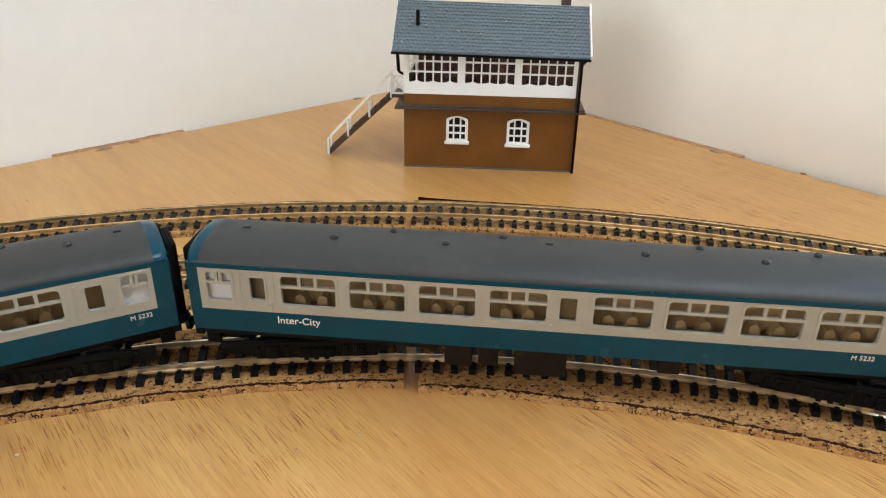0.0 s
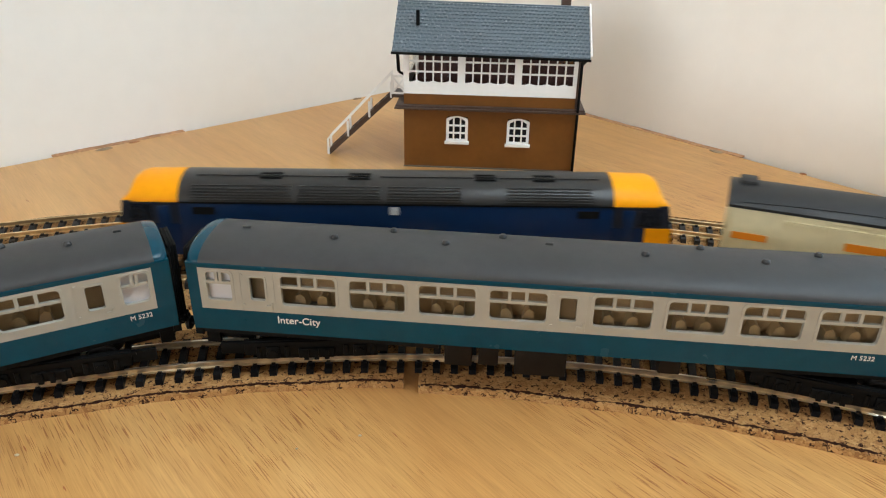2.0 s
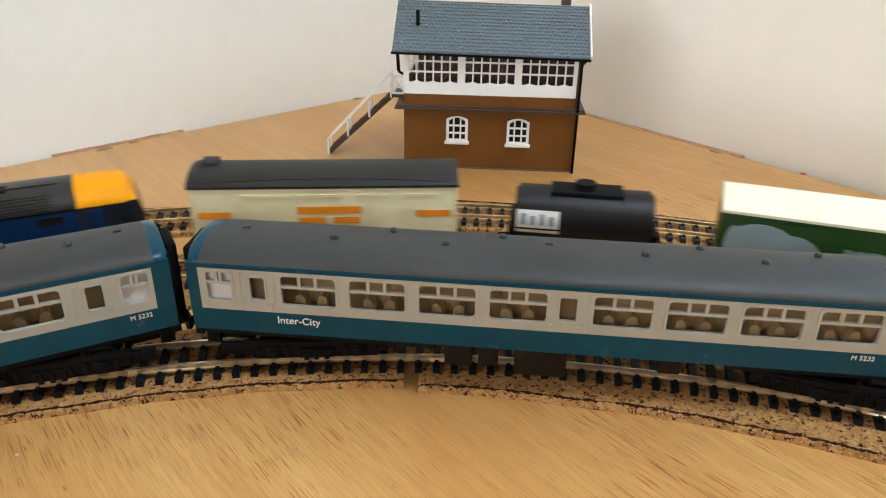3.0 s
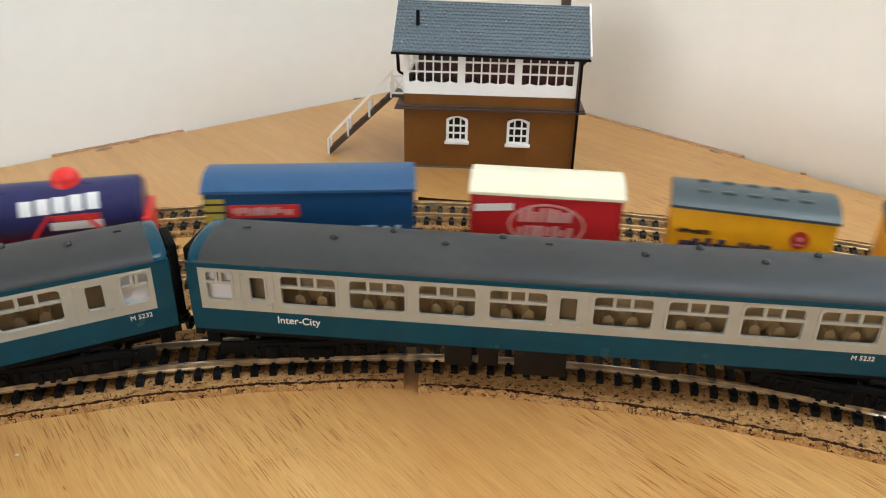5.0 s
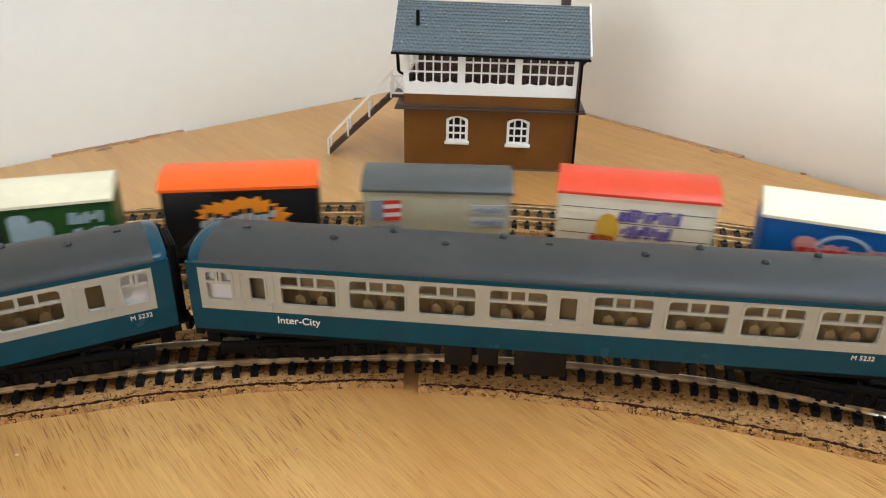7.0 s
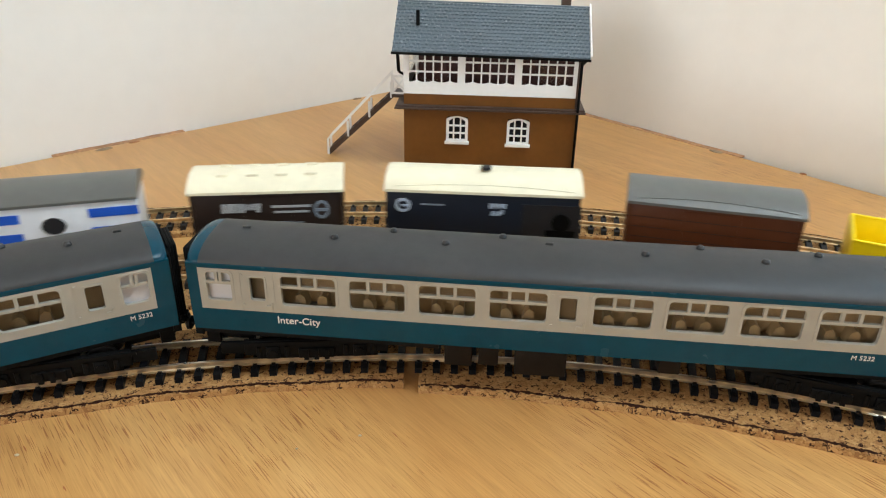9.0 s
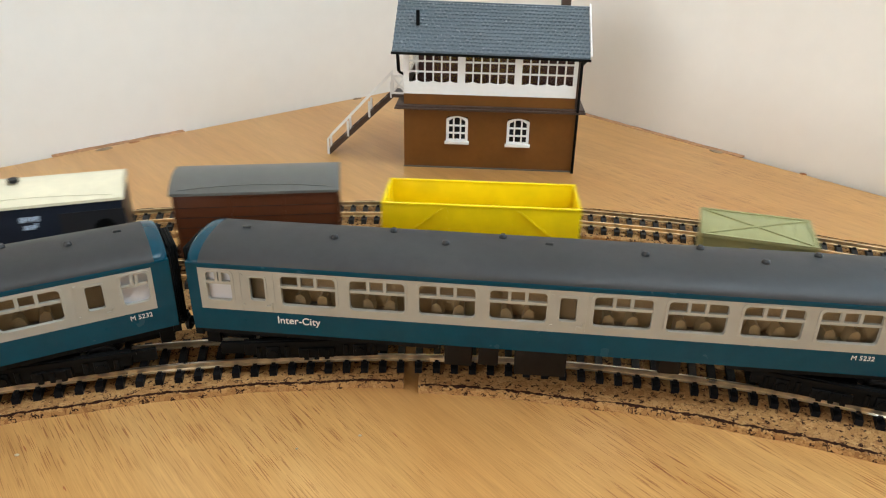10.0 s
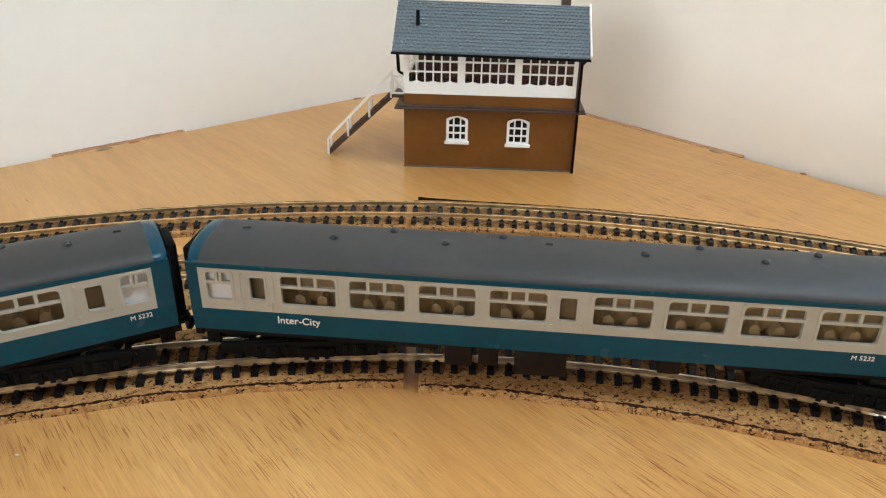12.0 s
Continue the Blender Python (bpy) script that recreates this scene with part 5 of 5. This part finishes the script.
def blue_tank_marks(root, L):
    bm = bmesh.new()
    bmesh.ops.create_uvsphere(bm, u_segments=20, v_segments=10, radius=6.3, matrix=Matrix.LocRotScale((0, 0, 50.2), None, (1, 1, 0.85)))
    cyl(bm, (0, 0, 48.2), "z", 7.2, 3.8, 20, 6.2)
    part("filler_dome", bm, S_VERMILION, root, "red domed filler cap")
    for k in range(5):
        tank_panel(root, -18.7 + k * 6.9, -13.4 + k * 6.9, 38.4 + 0.3 * k, 44.4 + 0.4 * k, P_WHITE, "lettering", "white lettering bar", 0.0, TANK_R, TANK_Z)
    tank_panel(root, -6, 14, 35.0, 37.8, P_RED, "marking", "red half of an emblem", 0.0, TANK_R, TANK_Z)
    tank_panel(root, -7, 14.6, 30.4, 34.6, P_WHITE, "marking", "white half of an emblem", 0.0, TANK_R, TANK_Z)
    for s in (-1, 1):
        bm = bmesh.new()
        strut(bm, (s * 7, -13.8, 38), (s * 25, -14.6, 15), 1.2, 1.2)
        strut(bm, (s * (L / 2 - 3), -14.6, 30), (s * (L / 2 - 3), -14.6, 14), 1.2, 1.2)
        part("ladder_rail", bm, S_VERMILION, root, "red strap")


tank_wagon("tank_wagon", "black tank wagon with a white panel", angle_mm(0.597), 73.0, S_BLACK, BLACK, black_tank_marks)


def elephant_marks(root):
    """A long pale animal silhouette and small print."""
    badge(root, oval(-17, 33.0, 13.0, 7.0), P_MIST, label="pale animal silhouette")
    badge(root, oval(-1, 30.0, 9.5, 6.0, turn=-0.35), P_MIST, depth=0.33)
    badge(root, oval(-28.5, 29.0, 3.6, 9.0), P_MIST, depth=0.31)
    badge(root, oval(-10, 24.5, 3.0, 7.0), P_MIST, depth=0.29)
    badge(root, oval(5, 24.0, 3.0, 7.0), P_MIST, depth=0.27)
    scrawl(root, 17, 32, 30.5, 33.5, P_MIST, 5, 5, label="pale lettering bars")
    scrawl(root, 15, 31, 25.0, 28.5, P_MIST, 5, 6)


def twin_figure_marks(root):
    """Two pale figures and two rows of print."""
    badge(root, oval(-22, 33.5, 8.6, 7.6), P_MIST, label="pale rounded figure")
    badge(root, oval(-25, 26, 7.0, 8.0), P_MIST, depth=0.33)
    badge(root, rounded(-7.5, 1.0, 20, 40.5, 2.5), P_MIST, depth=0.31, label="pale upright figure")
    badge(root, oval(4, 31, 5.5, 6.5, turn=-0.6), P_MIST, depth=0.29)
    badge(root, oval(8, 24, 4.0, 6.0), P_MIST, depth=0.27)
    bar(root, -12.5, -9.8, 19, 40, P_DARK, depth=0.4)
    scrawl(root, 16.5, 31, 34.0, 39.5, P_MIST, 4, 5, label="pale lettering bars")
    scrawl(root, 17.5, 32, 26.5, 32.0, P_MIST, 4, 6)


w = van("box_van", "dark green box van with cream roof and grey pictures", angle_mm(0.7661), 68.5, S_GREEN, CREAM_ROOF, "cream curved roof", "dark green side")
elephant_marks(w)
open_wagon("open_wagon", "amber yellow plastic open wagon", angle_mm(0.9307), 72.4, S_AMBER, 37.5)
tank_wagon("tank_wagon", "dark blue tank wagon with a red frame and red cap", angle_mm(1.091), 72.0, S_PURPLE, S_VERMILION, blue_tank_marks, TANK_R, TANK_Z)

w = van("long_van", "long blue van with a lighter blue roof", angle_mm(1.2829), 97.5, S_BLUE, S_BLUE_TOP, "lighter blue curved roof", "blue side", planks=False)
bar(w, -48.5, -39.5, 20, 41, P_OLIVE, label="olive yellow end panel")
for z in (28, 34, 38):
    bar(w, -49, -38.5, z, z + 0.8, P_DARK, depth=0.4)
badge(w, rounded(-38, -5, 31.5, 38.0, 1.2), P_RED, label="red name panel")
scrawl(w, -36, -8, 32.8, 36.8, P_ROSE, 7, 11, half=16.1, label="white lettering bars")
scrawl(w, -36, 42, 21.5, 26.5, P_PALE, 14, 12)

w = van("box_van", "bright red box van with cream roof", angle_mm(1.4796), 70.3, S_RED, CREAM_ROOF, "cream curved roof", "bright red side")
badge(w, tilted(-33, -15, 35.0, 38.5, 1.5), P_WHITE, label="tilted white strip")
bm = bmesh.new()
ring(bm, oval(1, 29.5, 18, 11.0), oval(1, 29.5, 16.9, 10.0), -16.4, -15.9)
part("oval_emblem", bm, P_ROSE, w, "pale oval ring emblem")
scrawl(w, -12.5, 13, 31, 38, P_ROSE, 4, 13, rise=0.8, label="pale lettering bars")
scrawl(w, -13, 13.5, 22, 29, P_ROSE, 4, 31, rise=0.8)

w = van("box_van", "yellow box van with grey ribbed roof and red disc", angle_mm(1.6425), 69.1, S_YELLOW, GREY_ROOF, "grey curved roof with ribs", "yellow side", ribs=5, planks=False)
scrawl(w, -31, -17, 32.0, 34.2, P_DARK, 5, 14, label="dark lettering bars")
bar(w, -4, 21, 19, 26.0, P_WHITE, depth=0.15, label="white panel")
scrawl(w, -30, 15, 22.0, 30.5, P_NAVY, 8, 33, label="dark blue lettering bars")
badge(w, oval(20.5, 34.8, 3.9, 4.2), P_RED, label="red disc")
badge(w, oval(20.5, 35.4, 1.5, 1.1), P_ROSE, depth=0.5)
bar(w, 18.4, 22.6, 32.2, 33.0, P_ROSE, depth=0.5)

w = van("box_van", "yellow box van with grey ribbed roof and dark lettering", angle_mm(1.8008), 70.8, S_YELLOW, GREY_ROOF, "grey curved roof with ribs", "yellow side", ribs=5, planks=False)
scrawl(w, -31, 12, 29.0, 39.0, P_DARK, 9, 15, label="dark lettering bars")
badge(w, oval(14.5, 40.2, 1.9, 1.6), P_RED)
badge(w, tilted(15.5, 23, 34.2, 38.0, 0.8), P_DARK)
scrawl(w, 14, 31, 26.5, 33.0, P_DARK, 4, 16, rise=2.0)
badge(w, oval(22, 30.5, 5.0, 2.4, turn=0.3), P_OLIVE, depth=0.5)
bar(w, -34, 34, 19, 23.5, P_ORANGE, label="orange strip")

w = van("box_van", "dark green box van with cream roof and pale pictures", angle_mm(1.9584), 71.2, S_GREEN, CREAM_ROOF, "cream curved roof", "dark green side")
twin_figure_marks(w)

w = van("box_van", "black box van with orange roof and orange burst", angle_mm(2.1219), 70.5, S_BLACK, S_ORANGE, "bright orange curved roof", "black side", eave=46.6, peak=51.6)
burst = []
for i in range(44):
    a = 2 * math.pi * i / 44
    k = (1.0 if i % 2 else 0.84) * (1.0 + 0.05 * math.sin(5 * a + 1.0))
    burst.append((0.5 + 21.5 * k * math.copysign(abs(math.cos(a)) ** 0.8, math.cos(a)), 30.5 + 12.0 * k * math.copysign(abs(math.sin(a)) ** 0.8, math.sin(a))))
badge(w, burst, P_ORANGE, label="orange burst emblem")
scrawl(w, -20, 15, 25.5, 35.0, P_DARK, 5, 17, half=16.3, rise=3)
scrawl(w, -19, 16, 28.0, 32.6, P_GREY, 5, 17, half=16.45, rise=3)

w = van("box_van", "stone grey box van with flag picture and dark grey roof", angle_mm(2.2843), 69.7, S_STONE, DARK_ROOF, "dark grey curved roof", "stone grey side")
for i in range(5):
    badge(w, tilted(-25.0, -17.0, 29.0 + i * 2.1, 30.9 + i * 2.1, 0.6), P_RED if i % 2 == 0 else P_WHITE, label="red and white flag stripe")
badge(w, tilted(-31.5, -25.0, 29.0, 39.2, 0.5), P_SLATE, label="slate blue flag field")
scrawl(w, -31, -17, 24.0, 27.4, P_SLATE, 4, 36)
for z in (33.6, 27.2):
    badge(w, rounded(16, 33, z, z + 4.6, 0.6), P_GREY, label="pale print panel")
    scrawl(w, 17, 31.6, z + 0.9, z + 3.6, P_SLATE, 4, 18, half=16.15, label="slate blue lettering bars")

w = van("box_van", "cream box van with red roof and blue lettering", angle_mm(2.4486), 71.2, S_CREAM, S_REDTOP, "bright red curved roof", "cream planked side", eave=47.0, peak=52.4)
for z in (20.5, 27.0, 33.5, 40.0):
    bar(w, -35.6, 35.6, z, z + 0.28, P_DARK, depth=0.12, name="plank_line")
badge(w, oval(-12, 30, 5.5, 8), P_GOLD, label="gold emblem")
scrawl(w, -8, 20, 34.6, 41.0, P_VIOLET, 6, 20, label="violet lettering bars")
scrawl(w, -6, 17, 26.4, 33.0, P_VIOLET, 5, 21)
badge(w, oval(-14, 25, 6, 2.2), P_RED)

w = van("box_van", "blue box van with cream roof and ring emblem", angle_mm(2.6082), 70.1, S_MIDBLUE, CREAM_ROOF, "cream curved roof", "mid blue side")
bm = bmesh.new()
ring(bm, oval(-1, 31, 12, 9), oval(-1, 31, 10.6, 7.6), -16.4, -15.9)
part("ring_emblem", bm, P_PALE, w, "pale ring emblem")
scrawl(w, -20, 20, 27.5, 34.5, P_ROSE, 8, 22, rise=1.5, label="rose and red lettering bars")
scrawl(w, -19.4, 20.6, 28.2, 32.2, P_RED, 8, 22, half=16.2, rise=1.5)
badge(w, oval(-16, 33.5, 5.0, 4.0), P_ROSE, depth=0.25)

w = van("box_van", "white and blue striped box van with grey roof", angle_mm(2.7639), 73.0, S_WHITE, STONE_ROOF, "grey curved roof", "white side", planks=False)
for x0, x1 in ((-37, -12), (16, 37)):
    for z in (36.5, 27.5, 19.0):
        bar(w, x0, x1, z, z + 4.2, P_BLUE, label="blue stripe")
badge(w, oval(1, 34, 5, 4), P_DARK, label="dark emblem")
badge(w, oval(5, 27, 6, 3.4), P_GREY)
bar(w, -4, 14, 20.0, 23.0, P_RED)

w = van("box_van", "dark umber box van with cream roof and white lettering", angle_mm(2.9316), 69.6, S_UMBER, CREAM_ROOF, "cream curved roof", "dark umber side", ribs=4)
scrawl(w, -21, -3, 34.5, 38.8, P_GREY, 4, 24, label="pale grey lettering bars")
scrawl(w, -16, 16, 25.5, 29.5, P_SLATE, 7, 25)
bar(w, 2, 20, 36.5, 37.6, P_GREY)
bar(w, 3, 19, 33.8, 34.8, P_GREY)
bm = bmesh.new()
ring(bm, oval(25, 35, 3.6, 4.6), oval(25, 35, 2.5, 3.2), -16.35, -15.9)
part("ring_emblem", bm, P_SLATE, w, "round pale ring emblem")
bar(w, 22.6, 27.4, 34.2, 35.6, P_SLATE, depth=0.5)

w = van("long_van", "long blue-black van with cream roof and open door", angle_mm(3.1112), 91.1, S_INK, CREAM_ROOF, "cream curved roof with rain strip", "blue-black side",
        planks=False, strip=True, half=16.0)
bm = bmesh.new()
cyl(bm, (1, -2, 52.0), "z", 2.4, 1.4, 16)
part("roof_vent", bm, BLACK_ROOF, w, "round black roof vent")
bm = bmesh.new()
ring(bm, oval(-37.5, 37, 3.7, 3.5), oval(-37.5, 37, 2.5, 2.2), -16.35, -15.9)
part("ring_emblem", bm, P_PALE, w, "round pale ring emblem")
bar(w, -38.4, -34.0, 36.4, 37.4, P_PALE, depth=0.5)
bar(w, -29, -18, 37.4, 38.1, P_SLATE)
scrawl(w, 3, 11, 37.0, 39.4, P_PALE, 3, 26, label="pale lettering bars")
scrawl(w, 4, 10, 33.4, 36.2, P_PALE, 2, 27)
# no opening is cut: a flat black panel paints the doorway's dark inside
bar(w, 19, 46, 18, 39.5, P_DARK, depth=0.2, name="open_doorway", label="flat black panel for the dark inside of an open doorway")
bm = bmesh.new()
cyl(bm, (37, -16.4, 31), "y", 4.5, 0.8, 16)
box(bm, 30, 44, -16.7, -15.9, 22, 27)
part("handwheel", bm, BLACK, w, "black fitting in the doorway")

w = van("box_van", "plain reddish brown box van with grey roof", angle_mm(3.2974), 75.5, S_BAUXITE, STONE_ROOF, "grey curved roof with rain strip", "reddish brown planked side", strip=True)
for i in range(5):
    bar(w, -38, 38, 17.5 + 5 * i, 17.75 + 5 * i, P_DARK, depth=0.08, name="plank_line")

open_wagon("open_wagon", "bright lemon yellow plastic open wagon", angle_mm(3.4841), 94.3, S_LEMON, 38.0)


def container_wagon():
    root = thing("container_wagon", "low olive container wagon with a cross-braced lid", "model wagon", group="wagons of the goods train")
    L, half, top = 48.6, 15.5, 31.0
    running_gear(root, L + 6, (-15, 15))
    bm = bmesh.new()
    box(bm, -L / 2, L / 2, -half, half, SOLE, top, 0.5)
    container = part("container", bm, S_OLIVE, root, "olive container body")
    for s in (-1, 1):
        for x in (-L / 2 + 1, L / 2 - 1, 0):
            bm = bmesh.new()
            box(bm, x - 0.7, x + 0.7, *sorted((s * (half + 0.4), s * (half - 0.4))), SOLE + 0.5, top - 1)
            part("post", bm, S_OLIVE, container)
    bm = bmesh.new()
    box(bm, -L / 2 - 0.7, L / 2 + 0.7, -half - 0.7, half + 0.7, top - 0.4, top + 1.0, 0.3)
    lid = part("lid", bm, S_OLIVE, root, "olive lid with crossed ribs")
    z = top + 1.1
    for s in (-1, 1):
        bm = bmesh.new()
        strut(bm, (-L / 2 + 1, -s * (half - 1), z), (L / 2 - 1, s * (half - 1), z), 0.9, 0.8)
        part("cross_rib", bm, S_OLIVE, lid)
    for i in range(9):
        x = -L / 2 + 2 + i * (L - 4) / 8
        bm = bmesh.new()
        box(bm, x - 0.15, x + 0.15, -half, half, top + 0.9, top + 1.25)
        part("rib", bm, S_OLIVE, lid)
    for y in (-half, half):
        bm = bmesh.new()
        box(bm, -L / 2 - 0.5, L / 2 + 0.5, y - 0.6, y + 0.6, top + 0.8, top + 1.6, 0.2)
        part("rim", bm, S_OLIVE, lid)
    for x in (-L / 2, L / 2):
        bm = bmesh.new()
        box(bm, x - 0.6, x + 0.6, -half + 0.7, half - 0.7, top + 0.8, top + 1.6, 0.2)
        part("rim", bm, S_OLIVE, lid)
    bar(root, -3, 3, 22, 28, P_BLUE, half=half, label="small blue label")
    TRAIN.append((root, angle_mm(3.7093)))


container_wagon()

# ---- pieces of the tracks ----
sleepers(TRACK_NEAR, NEAR, SLEEPER, PHASE_NEAR)
sleepers(TRACK_MID, MID, SLEEPER_DUSTY, 0.0)
sleepers(TRACK_BACK, BACK, SLEEPER_DUSTY, PHASE_BACK)

# how far the train has run leftwards along its curve, in radians of arc, at each time
RUN = [(0.0, -0.812), (1.0, -0.391), (2.0, 0.014), (2.6, 0.2750), (3.2, 0.5425), (4.0, 0.901), (4.8, 1.272), (5.2, 1.4649), (5.5, 1.6064), (6.2, 1.9222), (6.5, 2.0479),
       (7.0, 2.2639), (7.2, 2.3502), (8.0, 2.672), (8.8, 2.9762), (9.3, 3.1661), (9.5, 3.2411), (9.8, 3.3523), (10.5, 3.612), (11.0, 3.7979), (12.0, 4.170)]


def run_at(t):
    """Smooth reading between the rows of RUN."""
    for i in range(len(RUN) - 1):
        (t0, a0), (t1, a1) = RUN[i], RUN[i + 1]
        if t <= t1 + 1e-9:
            v = (a1 - a0) / (t1 - t0)
            vp = (a0 - RUN[i - 1][1]) / (t0 - RUN[i - 1][0]) if i else v
            vn = (RUN[i + 2][1] - a1) / (RUN[i + 2][0] - t1) if i + 2 < len(RUN) else v
            m0, m1, h = (v + vp) / 2, (v + vn) / 2, t1 - t0
            u = (t - t0) / h
            return ((2 * u ** 3 - 3 * u * u + 1) * a0 + (u ** 3 - 2 * u * u + u) * h * m0 + (-2 * u ** 3 + 3 * u * u) * a1 + (u ** 3 - u * u) * h * m1)
    return RUN[-1][1]


def motions():
    for ob, offset in TRAIN:
        rows = []
        for i in range(49):
            t = i * 0.25
            s = offset - angle_mm(run_at(t))
            x, y, h = on_curve(MID, s * MID[2] / 574.08)
            rows.append((t, Matrix.LocRotScale((x * MM, y * MM, RAIL * MM), Euler((0, 0, h)), None)))
        walk(ob, rows)


motions()
